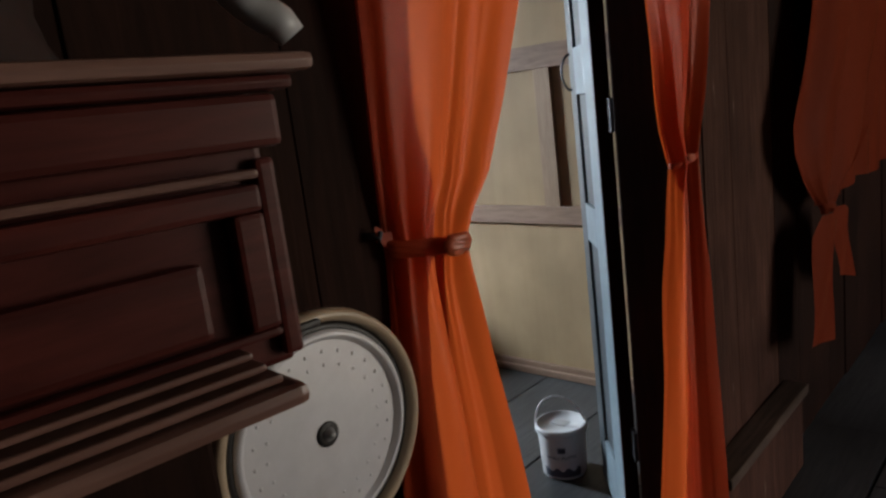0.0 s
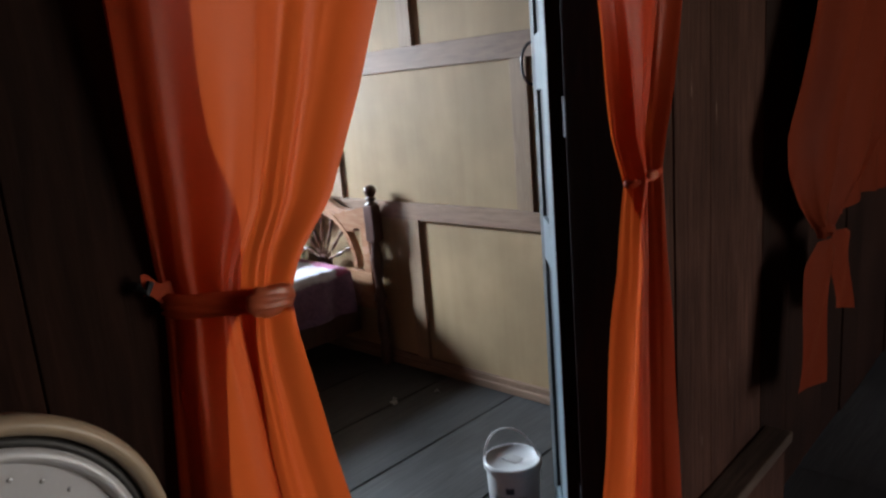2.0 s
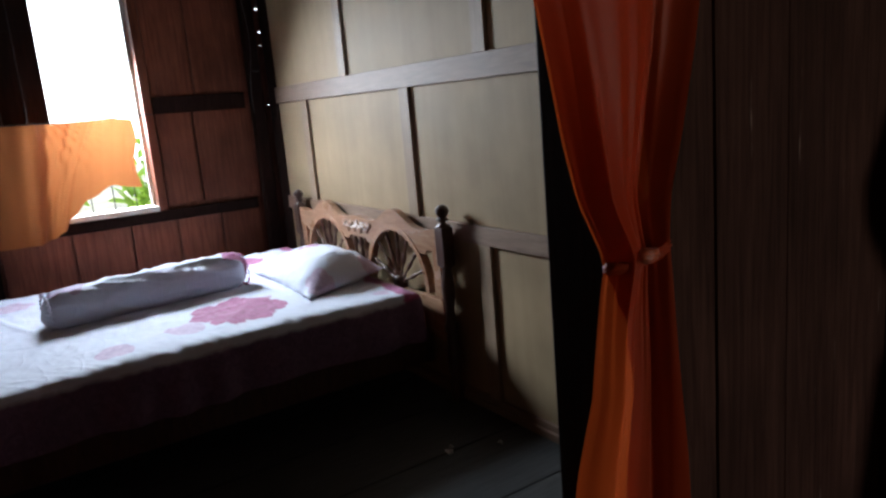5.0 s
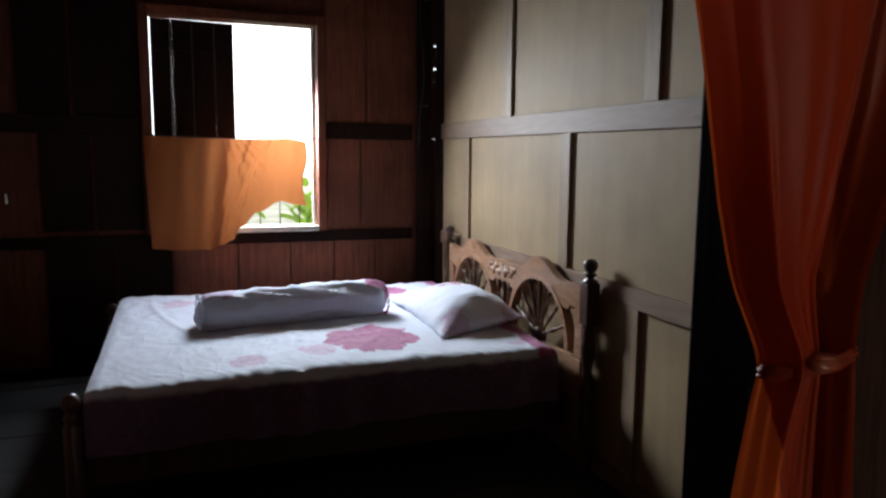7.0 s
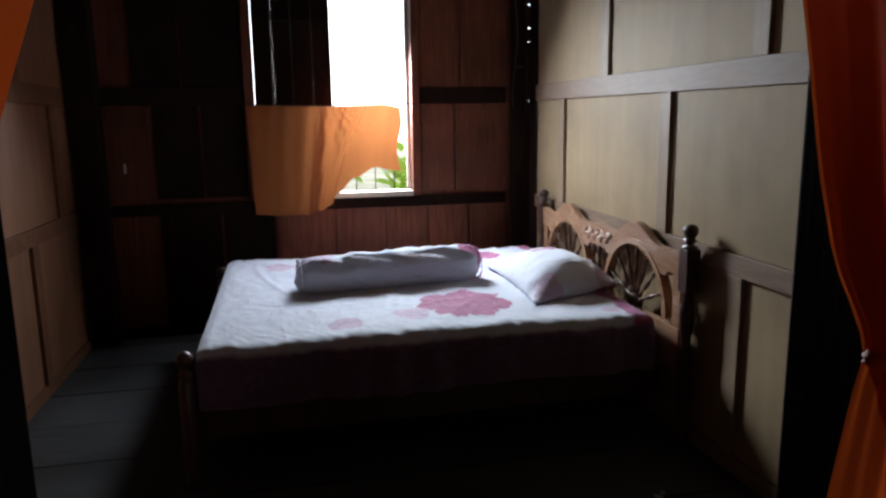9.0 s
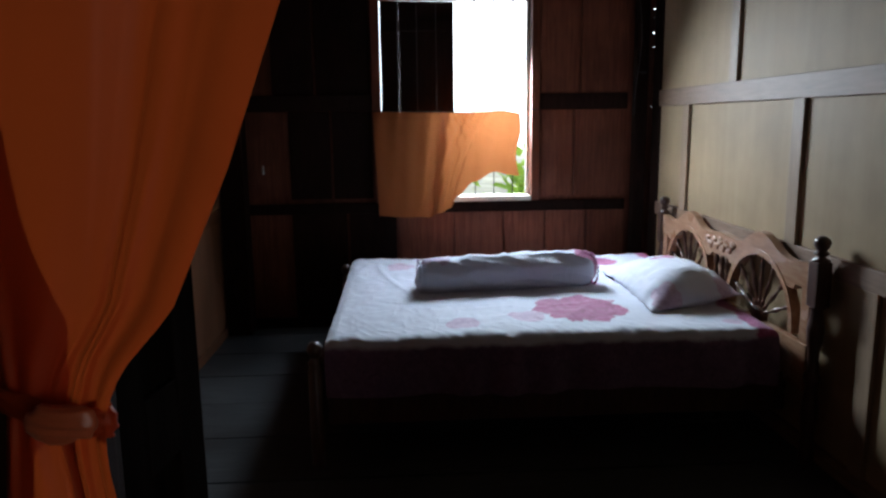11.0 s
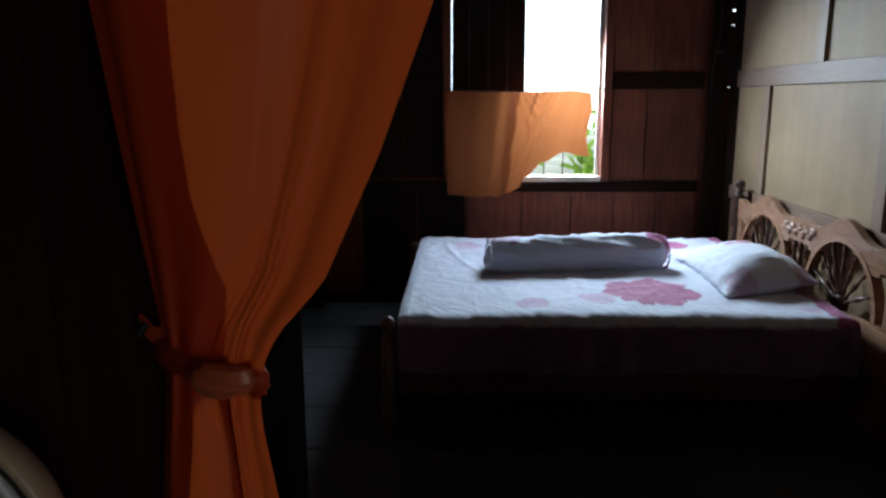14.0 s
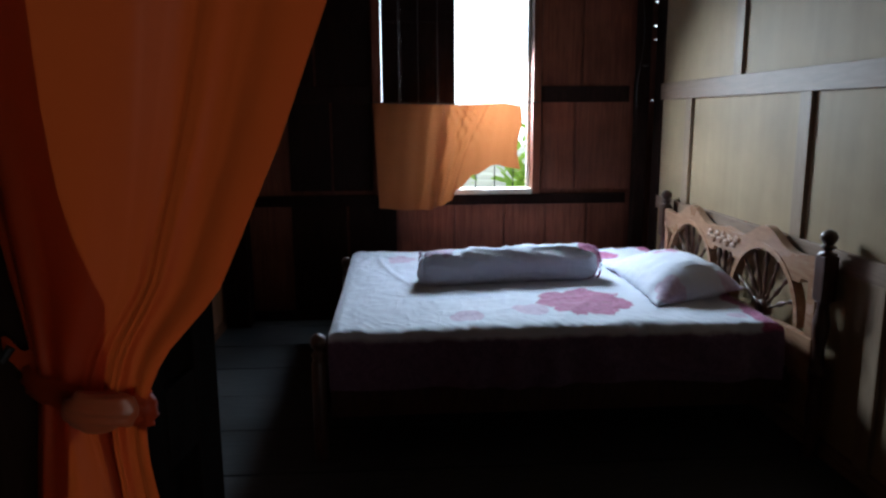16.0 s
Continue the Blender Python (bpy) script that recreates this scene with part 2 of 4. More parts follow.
M_CLOTH = cloth_material("orange_cotton", (0.33, 0.092, 0.024), (0.42, 0.135, 0.042), 0.14, 0.7, 700, 0.1)
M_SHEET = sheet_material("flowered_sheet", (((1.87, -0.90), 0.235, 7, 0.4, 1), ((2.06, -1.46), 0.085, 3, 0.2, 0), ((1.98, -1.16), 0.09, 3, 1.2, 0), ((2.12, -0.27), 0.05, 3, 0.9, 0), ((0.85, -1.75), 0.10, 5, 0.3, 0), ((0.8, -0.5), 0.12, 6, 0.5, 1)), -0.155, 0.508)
M_PILLOW = sheet_material("flowered_pillowcase", (((1.43, -0.33), 0.075, 6, 0.3, 1), ((1.93, -0.50), 0.09, 5, 1.1, 0), ((1.84, -0.16), 0.08, 4, 0.1, 0)))
M_BOLSTER = sheet_material("flowered_bolster", (((1.36, -0.72), 0.10, 5, 0.4, 1), ((1.42, -1.55), 0.11, 6, 0.2, 0)))
M_IRON = paint("dark_iron", (0.05, 0.05, 0.055), 0.5, 0.8)
M_CREAM = paint("cream_window_paint", (0.62, 0.58, 0.48), 0.5, 0.0, 0.2)
M_ALU = paint("dull_aluminium", (0.70, 0.70, 0.73), 0.42, 0.15, 0.1, 30, 0.04)
M_BEIGE = paint("beige_plastic", (0.55, 0.43, 0.30), 0.35, 0.0, 0.15)
M_WHITEP = paint("white_plastic", (0.54, 0.55, 0.56), 0.35, 0.0, 0.15)
M_BLACK = paint("black_rubber", (0.02, 0.018, 0.018), 0.5)
M_LEAF = cloth_material("sunlit_leaf", (0.20, 0.36, 0.06), (0.38, 0.55, 0.08), 0.5, 0.5, 60, 0.0)
M_GROUND = paint("pale_dry_earth", (0.46, 0.45, 0.34), 0.9, 0.0, 0.5, 0.8)
M_PLASTER = paint("grey_boards", (0.20, 0.16, 0.13), 0.7, 0.0, 0.3, 3)

# ---- mesh helpers ----


def box(bm, x0, x1, y0, y1, z0, z1, bevel=0.0):
    r = bmesh.ops.create_cube(bm, size=1.0)
    vs = r["verts"]
    for v in vs:
        v.co = Vector((x0 + (v.co.x + 0.5) * (x1 - x0), y0 + (v.co.y + 0.5) * (y1 - y0), z0 + (v.co.z + 0.5) * (z1 - z0)))
    if bevel:
        es = list({e for v in vs for e in v.link_edges})
        bmesh.ops.bevel(bm, geom=es, offset=bevel, segments=2, affect="EDGES", profile=0.6)
    return bm


def boxed(*dims, bevel=0.004):
    bm = bmesh.new()
    box(bm, *dims, bevel=bevel)
    return bm


def finish(bm, name, mat, smooth=False):
    me = bpy.data.meshes.new(name)
    bmesh.ops.recalc_face_normals(bm, faces=bm.faces)
    bm.to_mesh(me)
    bm.free()
    if smooth:
        for p in me.polygons:
            p.use_smooth = True
    me.materials.append(mat)
    return me


def part(name, bm, mat, parent, label="", smooth=False):
    """One mesh object, a part of parent; the mesh is in world metres."""
    ob = new(name, finish(bm, name, mat, smooth))
    ob.parent = parent
    if parent is not None and parent.type == "EMPTY":
        ob.matrix_parent_inverse = Matrix.Translation(parent.location).inverted()
    if label:
        ob["label"] = label
    return ob


def thing(name, x, y, z, label, category, group="", kind=""):
    ob = new(name)
    ob.empty_display_size = 0.05
    ob.location = (x, y, z)
    return tagged(ob, label, category, group, kind)


def solid(name, bm, mat, label, category, kind="", smooth=False, group=""):
    return tagged(new(name, finish(bm, name, mat, smooth)), label, category, group, kind)


def lathe(bm, profile, x, y, z, seg=20, axis="Z"):
    """A turned solid from (radius, height) pairs."""
    rings = []
    for r, h in profile:
        ring = []
        for i in range(seg):
            a = 2 * math.pi * i / seg
            p = (r * math.cos(a), r * math.sin(a), h)
            if axis == "X":
                p = (p[2], p[0], p[1])
            elif axis == "Y":
                p = (p[0], p[2], p[1])
            ring.append(bm.verts.new((x + p[0], y + p[1], z + p[2])))
        rings.append(ring)
    for a, b in zip(rings, rings[1:]):
        for i in range(seg):
            bm.faces.new((a[i], a[(i + 1) % seg], b[(i + 1) % seg], b[i]))
    bm.faces.new(rings[0][::-1])
    bm.faces.new(rings[-1])
    return bm


def tube(bm, points, radius, seg=8):
    """A round bar through points; radius is a number or one for each point."""
    pts = [Vector(p) for p in points]
    rings = []
    for i, p in enumerate(pts):
        d = (pts[min(i + 1, len(pts) - 1)] - pts[max(i - 1, 0)]).normalized()
        side = d.orthogonal().normalized()
        if rings:
            side = (last - d * last.dot(d)).normalized()
        last = side
        up = d.cross(side)
        r = radius[i] if isinstance(radius, (list, tuple)) else radius
        rings.append([bm.verts.new(p + r * (math.cos(2 * math.pi * k / seg) * side + math.sin(2 * math.pi * k / seg) * up)) for k in range(seg)])
    for a, b in zip(rings, rings[1:]):
        for k in range(seg):
            bm.faces.new((a[k], a[(k + 1) % seg], b[(k + 1) % seg], b[k]))
    bm.faces.new(rings[0][::-1])
    bm.faces.new(rings[-1])
    return bm


def slab_with_holes(axis, a0, a1, span, heights, holes):
    """A wall of thickness a0..a1 along axis, over span and heights, with rectangular holes (s0, s1, z0, z1)."""
    bm = bmesh.new()
    ss = sorted({*span, *(h[0] for h in holes), *(h[1] for h in holes)})
    zs = sorted({*heights, *(h[2] for h in holes), *(h[3] for h in holes)})
    ss = [s for s in ss if span[0] <= s <= span[1]]
    zs = [z for z in zs if heights[0] <= z <= heights[1]]
    for s0, s1 in zip(ss, ss[1:]):
        for z0, z1 in zip(zs, zs[1:]):
            sm, zm = (s0 + s1) / 2, (z0 + z1) / 2
            if any(h[0] < sm < h[1] and h[2] < zm < h[3] for h in holes):
                continue
            if axis == "x":
                box(bm, a0, a1, s0, s1, z0, z1)
            else:
                box(bm, s0, s1, a0, a1, z0, z1)
    return bm


def lerp_rows(rows, z):
    """Smooth values between rows sorted by falling height."""
    for a, b in zip(rows, rows[1:]):
        if a[0] >= z >= b[0]:
            f = (a[0] - z) / (a[0] - b[0])
            return [p + (q - p) * f for p, q in zip(a[1:], b[1:])]
    return list(rows[-1][1:]) if z < rows[-1][0] else list(rows[0][1:])


# ---- the setting ----
WX = 0.12          # inner face of the window wall
LY = -2.95         # inner face of the partition opposite the headboard wall
DX0, DX1 = 4.28, 4.40  # doorway wall
CEIL = 2.75
WIN = (-1.873, -0.799, 0.924, 2.29)
DOOR = (-2.045, -1.112, 0.0, 2.08)
OUT_X, OUT_Y0, OUT_Y1 = 8.0, -5.6, 2.6

ground = solid("ground", boxed(-150, 150, -150, 150, -1.3, -1.2, bevel=0), M_GROUND, "pale dry earth outside the raised house", "ground", "structure")
glow = bpy.data.materials.new("hazy_bright_sky")
glow.use_nodes = True
glow_bsdf = glow.node_tree.nodes["Principled BSDF"]
glow_bsdf.inputs["Base Color"].default_value = (0, 0, 0, 1)
glow_bsdf.inputs["Emission Color"].default_value = (0.93, 0.98, 1.0, 1)
glow_bsdf.inputs["Emission Strength"].default_value = 3.5
backdrop = solid("backdrop", boxed(-80, -79.5, -60, 60, -1.2, 60, bevel=0), glow, "hazy white sky beyond the window", "sky", "structure")

# Headboard wall: pale boards set in a proud brown frame, joints staggered row by row.
wall_north = solid("wall_north", boxed(WX + 0.10, DX0, 0.03, 0.10, 0.0, CEIL, bevel=0), M_STILE, "pale varnished panel wall with brown framing", "wall", "structure")
ROWS_OF_PANELS = ((0.06, 0.80, (0.25, 1.46, 2.655, 3.85)), (0.885, 1.52, (0.87, 2.09, 3.36)), (1.625, CEIL, (0.25, 1.455, 2.72, 3.9)))


def panel_wall(owner, span, face, back, rows, rails, stile_w, m_panel, m_rail, m_stile, rail_name="rail"):
    """Frame-and-panel lining of a wall along x: face is the frame's front, back the board's front."""
    sgn = 1 if back > face else -1
    for z0, z1 in rails:
        part(rail_name, boxed(span[0], span[1], min(face, face + sgn * 0.03), max(face, face + sgn * 0.03), z0, z1, bevel=0.003), m_rail, owner)
    for z0, z1, stiles in rows:
        edges = [span[0]]
        for s in stiles:
            if span[0] < s - stile_w and s < span[1]:
                part("stile", boxed(s - stile_w, s, min(face, face + sgn * 0.03), max(face, face + sgn * 0.03), z0, z1, bevel=0.003), m_stile, owner)
                edges += [s - stile_w, s]
        edges.append(span[1])
        for x0, x1 in zip(edges[::2], edges[1::2]):
            part("panel", boxed(x0 + 0.001, x1 - 0.001, min(back, back + sgn * 0.012), max(back, back + sgn * 0.012), z0 + 0.001, z1 - 0.001, bevel=0.002), m_panel, owner)


panel_wall(wall_north, (WX + 0.25, DX0), 0.0, 0.018, ROWS_OF_PANELS, ((0.0, 0.06), (0.80, 0.885), (1.52, 1.625)), 0.085, M_PANEL, M_RAIL, M_STILE)
part("trim", boxed(WX + 0.3, DX0, -0.018, 0.0, 0.0, 0.035, bevel=0.006), M_RAIL, wall_north)

# The old frame sags a little towards the doorway.
for ob in wall_north.children:
    for v in ob.data.vertices:
        v.co.z -= 0.0125 * (v.co.x - 1.6) * min(1.0, max(0.0, v.co.z - 0.1) / 0.6)

# Partition opposite, of the same make.
wall_south = solid("wall_south", boxed(WX - 0.12, DX0, LY - 0.10, LY - 0.03, 0.0, CEIL, bevel=0), M_STILE, "pale varnished panel partition with brown framing", "wall", "structure")
panel_wall(wall_south, (WX, DX0), LY, LY - 0.018, ((0.06, 0.80, (1.1, 2.3, 3.5)), (0.885, 1.52, (0.6, 1.75, 2.95)), (1.625, CEIL, (1.1, 2.3, 3.5))), ((0.0, 0.06), (0.80, 0.885), (1.52, 1.625)), 0.085, M_PANEL_RED, M_REDFRAME, M_REDFRAME)

# Window wall: dark boards, with chinks of daylight at the corner and by the far post.
CHINKS = [(0.042, 0.09, z0, z1) for z0, z1 in ((1.541, 1.546), (1.950, 1.962), (2.040, 2.060), (2.143, 2.150), (2.202, 2.222), (2.232, 2.238))]
CHINKS += [(-2.70, -2.685, 1.10, 1.16), (-2.685, -2.675, 0.86, 0.875)]
wall_west = solid("wall_west", slab_with_holes("x", 0.0, WX - 0.03, (LY - 0.1, 0.1), (0.0, CEIL), [WIN] + CHINKS), M_DARKPANEL, "dark brown board wall round the barred window", "wall", "structure")
for z0, z1 in ((0.0, 0.07), (1.53, 1.64)):
    for y0, y1 in ((LY, WIN[0] - 0.05), (WIN[1] + 0.05, -0.13)):
        part("rail", boxed(WX - 0.03, WX, y0, y1, z0, z1, bevel=0.003), M_DARK, wall_west)
part("rail", boxed(WX - 0.03, WX, LY, -0.13, 0.82, WIN[2] - 0.03, bevel=0.003), M_DARK, wall_west)
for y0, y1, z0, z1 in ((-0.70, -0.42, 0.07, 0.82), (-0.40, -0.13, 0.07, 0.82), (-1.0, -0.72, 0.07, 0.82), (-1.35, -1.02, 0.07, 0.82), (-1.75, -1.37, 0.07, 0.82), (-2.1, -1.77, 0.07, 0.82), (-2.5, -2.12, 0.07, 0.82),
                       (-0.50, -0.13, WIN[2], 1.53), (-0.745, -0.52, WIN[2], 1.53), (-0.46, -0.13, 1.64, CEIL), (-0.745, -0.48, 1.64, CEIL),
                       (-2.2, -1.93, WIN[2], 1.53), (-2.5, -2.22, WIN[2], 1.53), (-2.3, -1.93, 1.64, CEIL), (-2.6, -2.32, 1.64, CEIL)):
    # Boards left of the window get the dark wood: shade put in by colour.
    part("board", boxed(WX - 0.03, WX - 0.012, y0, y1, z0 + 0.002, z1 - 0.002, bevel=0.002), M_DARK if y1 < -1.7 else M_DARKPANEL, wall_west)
corner_post = solid("corner_post", boxed(WX, WX + 0.08, -0.10, -0.016, 0.0, CEIL, bevel=0.006), M_DARK, "dark squared timber post in the room corner", "post", "structure")
part("corner_board", boxed(WX + 0.10, WX + 0.248, 0.010, 0.029, 0.0, CEIL, bevel=0.003), M_DARK, wall_north)
corner_post_south = solid("corner_post", boxed(WX, WX + 0.16, LY, LY + 0.16, 0.0, CEIL, bevel=0.006), M_DARK, "dark squared timber post beside the partition", "post", "structure")

# Doorway wall: dark upright planks.
wall_east = solid("wall_east", slab_with_holes("x", DX0, DX1 - 0.02, (OUT_Y0, OUT_Y1), (0.0, CEIL), [DOOR]), M_DARK, "dark plank wall with a curtained doorway", "wall", "structure")
rng = random.Random(5)
y = OUT_Y0
while y < OUT_Y1:
    w = rng.uniform(0.17, 0.25)
    y1 = min(y + w, OUT_Y1)
    z0 = 0.0
    pieces = [(y, y1, 0.0)]
    for d in (DOOR,):
        cut = []
        for a, b, base in pieces:
            if b <= d[0] or a >= d[1]:
                cut.append((a, b, base))
                continue
            if a < d[0]:
                cut.append((a, d[0], 0.0))
            cut.append((max(a, d[0]), min(b, d[1]), d[3]))
            if b > d[1]:
                cut.append((d[1], b, 0.0))
        pieces = cut
    for a, b, base in pieces:
        if b - a > 0.02:
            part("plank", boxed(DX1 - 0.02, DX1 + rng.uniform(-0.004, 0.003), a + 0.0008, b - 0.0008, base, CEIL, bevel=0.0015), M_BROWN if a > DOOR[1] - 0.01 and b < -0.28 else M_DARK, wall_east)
    y = y1
for d in (DOOR,):
    fr = thing("door_frame", (DX0 + DX1) / 2, d[0], 0, "dark timber door frame", "door frame", kind="structure")
    for a, b, z0, z1 in ((d[0] - 0.075, d[0] + 0.012, 0.0, d[3] + 0.07), (d[1] - 0.012, d[1] + 0.075, 0.0, d[3] + 0.07), (d[0] + 0.012, d[1] - 0.012, d[3] - 0.012, d[3] + 0.07)):
        part("jamb", boxed(DX0 - 0.01, DX1 - 0.012 if b < -2 else DX1 + 0.012, a, b, z0, z1, bevel=0.004), M_DARK, fr)
# A low plank ledge runs along the foot of the wall beside the doorway.
trim_east = thing("baseboard", DX1 + 0.03, -0.66, 0, "brown worn plank ledge along the foot of the wall", "skirting", kind="structure")
part("ledge_board", boxed(DX1 + 0.004, DX1 + 0.082, -1.02, -0.30, 0.275, 0.308, bevel=0.006), M_LEDGE, trim_east, "pale scuffed ledge board")
part("riser", boxed(DX1 + 0.004, DX1 + 0.060, -1.02, -0.30, 0.0, 0.274, bevel=0.003), M_BROWN, trim_east)

# Closing walls of the outer room, the far room and the roof boards.
wall_outer = solid("wall_outer", slab_with_holes("x", OUT_X, OUT_X + 0.1, (OUT_Y0, OUT_Y1), (0.0, CEIL), [(-0.55, 1.55, 0.3, 2.2)]), M_PLASTER, "plain board wall of the outer room", "wall", "structure")
wall_outer_south = solid("wall_outer_south", boxed(0.0, OUT_X, OUT_Y0 - 0.1, OUT_Y0, 0.0, CEIL, bevel=0), M_PLASTER, "plain board wall of the outer room", "wall", "structure")
wall_outer_north = solid("wall_outer_north", boxed(0.0, OUT_X, OUT_Y1, OUT_Y1 + 0.1, 0.0, CEIL, bevel=0), M_DARK, "plain board wall closing the outer room", "wall", "structure")
wall_far_room = solid("wall_far_room", boxed(0.0, 0.1, 0.10, OUT_Y1, 0.0, CEIL, bevel=0), M_DARK, "plain board wall closing the next room", "wall", "structure")
wall_side_room = solid("wall_side_room", boxed(0.0, 0.1, OUT_Y0, LY - 0.1, 0.0, CEIL, bevel=0), M_DARK, "plain board wall closing the side room", "wall", "structure")
ceiling = solid("ceiling", boxed(-0.1, OUT_X + 0.1, OUT_Y0 - 0.1, OUT_Y1 + 0.1, CEIL, CEIL + 0.08, bevel=0), M_CEIL, "dark board ceiling", "ceiling", "structure")

# ---- window ----
window_1 = thing("window_1", WX, WIN[0], WIN[2], "barred window, one dark shutter shut and the other open to glaring daylight", "window", kind="structure")
for a, b, z0, z1 in ((WIN[0] - 0.045, WIN[0] + 0.012, WIN[2] - 0.03, WIN[3] + 0.05), (WIN[1] - 0.012, WIN[1] + 0.045, WIN[2] - 0.03, WIN[3] + 0.05), (WIN[0] + 0.012, WIN[1] - 0.012, WIN[3] - 0.012, WIN[3] + 0.05)):
    part("window_frame", boxed(-0.02, WX + 0.008, a, b, z0, z1, bevel=0.004), M_DARKPANEL, window_1)
part("window_sill", boxed(-0.04, WX + 0.012, WIN[0] + 0.012, WIN[1] - 0.012, WIN[2] - 0.03, WIN[2] + 0.006, bevel=0.004), M_CREAM, window_1, "pale worn sill")
part("stop_bead", boxed(0.0, 0.03, WIN[1] - 0.036, WIN[1] - 0.012, WIN[2] + 0.006, WIN[3] - 0.012, bevel=0.003), M_CREAM, window_1, "pale painted stop bead")
for i in range(1, 8):
    yb = WIN[0] + (WIN[1] - WIN[0]) * i / 8
    part("bar", tube(bmesh.new(), [(0.055, yb, WIN[2] - 0.01), (0.055, yb, WIN[3])], 0.0036, 8), M_IRON, window_1, "thin iron rod")

ymid = (WIN[0] + WIN[1]) / 2 - 0.02


def shutter(label, m):
    """A ledged board shutter, hinged at its own y = 0 edge."""
    sh = new("shutter")
    sh.empty_display_size = 0.05
    tagged(sh, label, "shutter", "window shutters")
    w, h = ymid - WIN[0], WIN[3] - WIN[2] - 0.014
    n = 4
    for i in range(n):
        ob = part("board", boxed(-0.02, 0.0, w * i / n + 0.0004, w * (i + 1) / n - 0.0004, 0.0, h, bevel=0.0012), M_DARK, None)
        ob.parent = sh
    for z in (0.15, h - 0.2):
        ob = part("ledge", boxed(0.0, 0.018, 0.02, w - 0.02, z, z + 0.07, bevel=0.003), M_DARK, None)
        ob.parent = sh
    sh.matrix_basis = m
    return sh


shutter("dark board shutter standing closed behind the bars", pose(-0.024, WIN[0] + 0.016, WIN[2] + 0.004, 0, 0, 2))
shutter("dark board shutter swung open against the outside wall", pose(-0.06, WIN[1] + 0.06, WIN[2] + 0.02, 0, 0, -8))


# ---- cloth across the window ----
def window_cloth():
    th = thing("window_cloth", WX + 0.05, -1.4, 1.52, "thin orange cloth strung across the lower window, its hem blown aside", "curtain")
    bm = bmesh.new()
    nu, nv = 90, 46
    yl, yr = -1.915, -0.905
    hem = ((0.0, 0.812), (0.2, 0.797), (0.34, 0.80), (0.44, 0.822), (0.51, 0.862), (0.56, 0.94), (0.68, 1.04), (0.83, 1.108), (0.94, 1.085), (1.0, 1.075))
    grid = []
    for i in range(nu + 1):
        u = i / nu
        for (a, za), (b, zb) in zip(hem, hem[1:]):
            if a <= u <= b:
                f = (u - a) / (b - a)
                f = f * f * (3 - 2 * f)
                low = za + (zb - za) * f
                break
        top = 1.525 - 0.012 * math.sin(math.pi * u) - 0.02 * max(0, u - 0.9) / 0.1
        col = []
        for j in range(nv + 1):
            v = j / nv
            z = top + (low - top) * v
            # One strong fold gathers below the middle and runs down to the lifted hem.
            centre = 0.46 - 0.10 * v
            fold = 0.048 * math.exp(-((u - centre) / 0.032) ** 2) * min(1, 0.3 + v)
            fold -= 0.028 * math.exp(-((u - centre - 0.07) / 0.03) ** 2)
            fold += 0.022 * math.exp(-((u - 0.62 + 0.16 * v) / 0.022) ** 2) * (1 - v)
            ripple = 0.007 * math.sin(u * 46 + 3 * v) * (1 - 0.5 * v) + 0.012 * math.sin(u * 9 + v * 2)
            fan = 0.010 * math.sin((u - 0.45) * 60 / (0.35 + v)) * math.exp(-((u - 0.58) / 0.14) ** 2) * (1 - v)
            # The gathered part lies over the flat flap along one crisp slanting edge.
            edge = 0.78 - 0.26 * v
            over = 0.034 / (1 + math.exp(min(40.0, (u - edge) / 0.006))) * math.exp(-max(0.0, edge - u) / 0.16) * (1 - 0.4 * v)
            fan += over + 0.008 * math.sin((edge - u) * 95) * math.exp(-((edge - u - 0.12) / 0.10) ** 2)
            belly = 0.05 * v * u + 0.03 * v
            y = yl + (yr - yl) * u + (0.015 * math.sin(v * 7) if u > 0.97 else 0) - 0.018 * v * u + 0.03 * v * (1 - u)
            col.append(bm.verts.new((WX + 0.045 + fold + ripple + fan + belly, y, z)))
        grid.append(col)
    for i in range(nu):
        for j in range(nv):
            bm.faces.new((grid[i][j], grid[i + 1][j], grid[i + 1][j + 1], grid[i][j + 1]))
    part("cloth", bm, M_CLOTH, th, smooth=True)
    part("string", tube(bmesh.new(), [(WX + 0.012, -1.95, 1.53), (WX + 0.04, -1.4, 1.518), (WX + 0.012, -0.76, 1.53)], 0.003, 6), M_IRON, th)
    return th


window_cloth()


# ---- cable in the corner ----
cable = thing("cable", 0.42, -0.12, 1.55, "thin black cable sagging down the dark corner post", "cable")
part("wire", tube(bmesh.new(), [(0.385 + 0.03 * math.sin(k * 0.33), -0.125 - 0.05 * math.sin(k * 0.21 + 0.4) ** 2, 2.70 - 0.058 * k) for k in range(22)], 0.004, 8), M_BLACK, cable, "", True)
for z in (2.45, 1.75):
    part("clip", boxed(0.37, 0.40, -0.135, -0.10, z, z + 0.012, bevel=0.002), M_IRON, cable)

# ---- bed ----
BX0, BX1 = 0.56, 2.24    # mattress, far and near side
BY0, BY1 = -2.055, -0.12   # foot and head


def bed_top(x, y):
    f = (x - BX0) / (BX1 - BX0)
    return 0.578 - 0.036 * f + 0.010 * math.sin(y * 2.1 + 0.6) * math.sin(x * 2.5)


def spindle(bm, a, b, r):
    """A turned rod from a to b, with beads."""
    a, b = Vector(a), Vector(b)
    n = 18
    shape = [0.7, 1.0, 1.2, 0.8, 0.6, 0.75, 1.0, 1.25, 1.4, 1.25, 1.0, 0.75, 0.6, 0.8, 1.25, 1.1, 0.8, 0.7, 0.7]
    tube(bm, [a + (b - a) * i / n for i in range(n + 1)], [r * s for s in shape], 8)


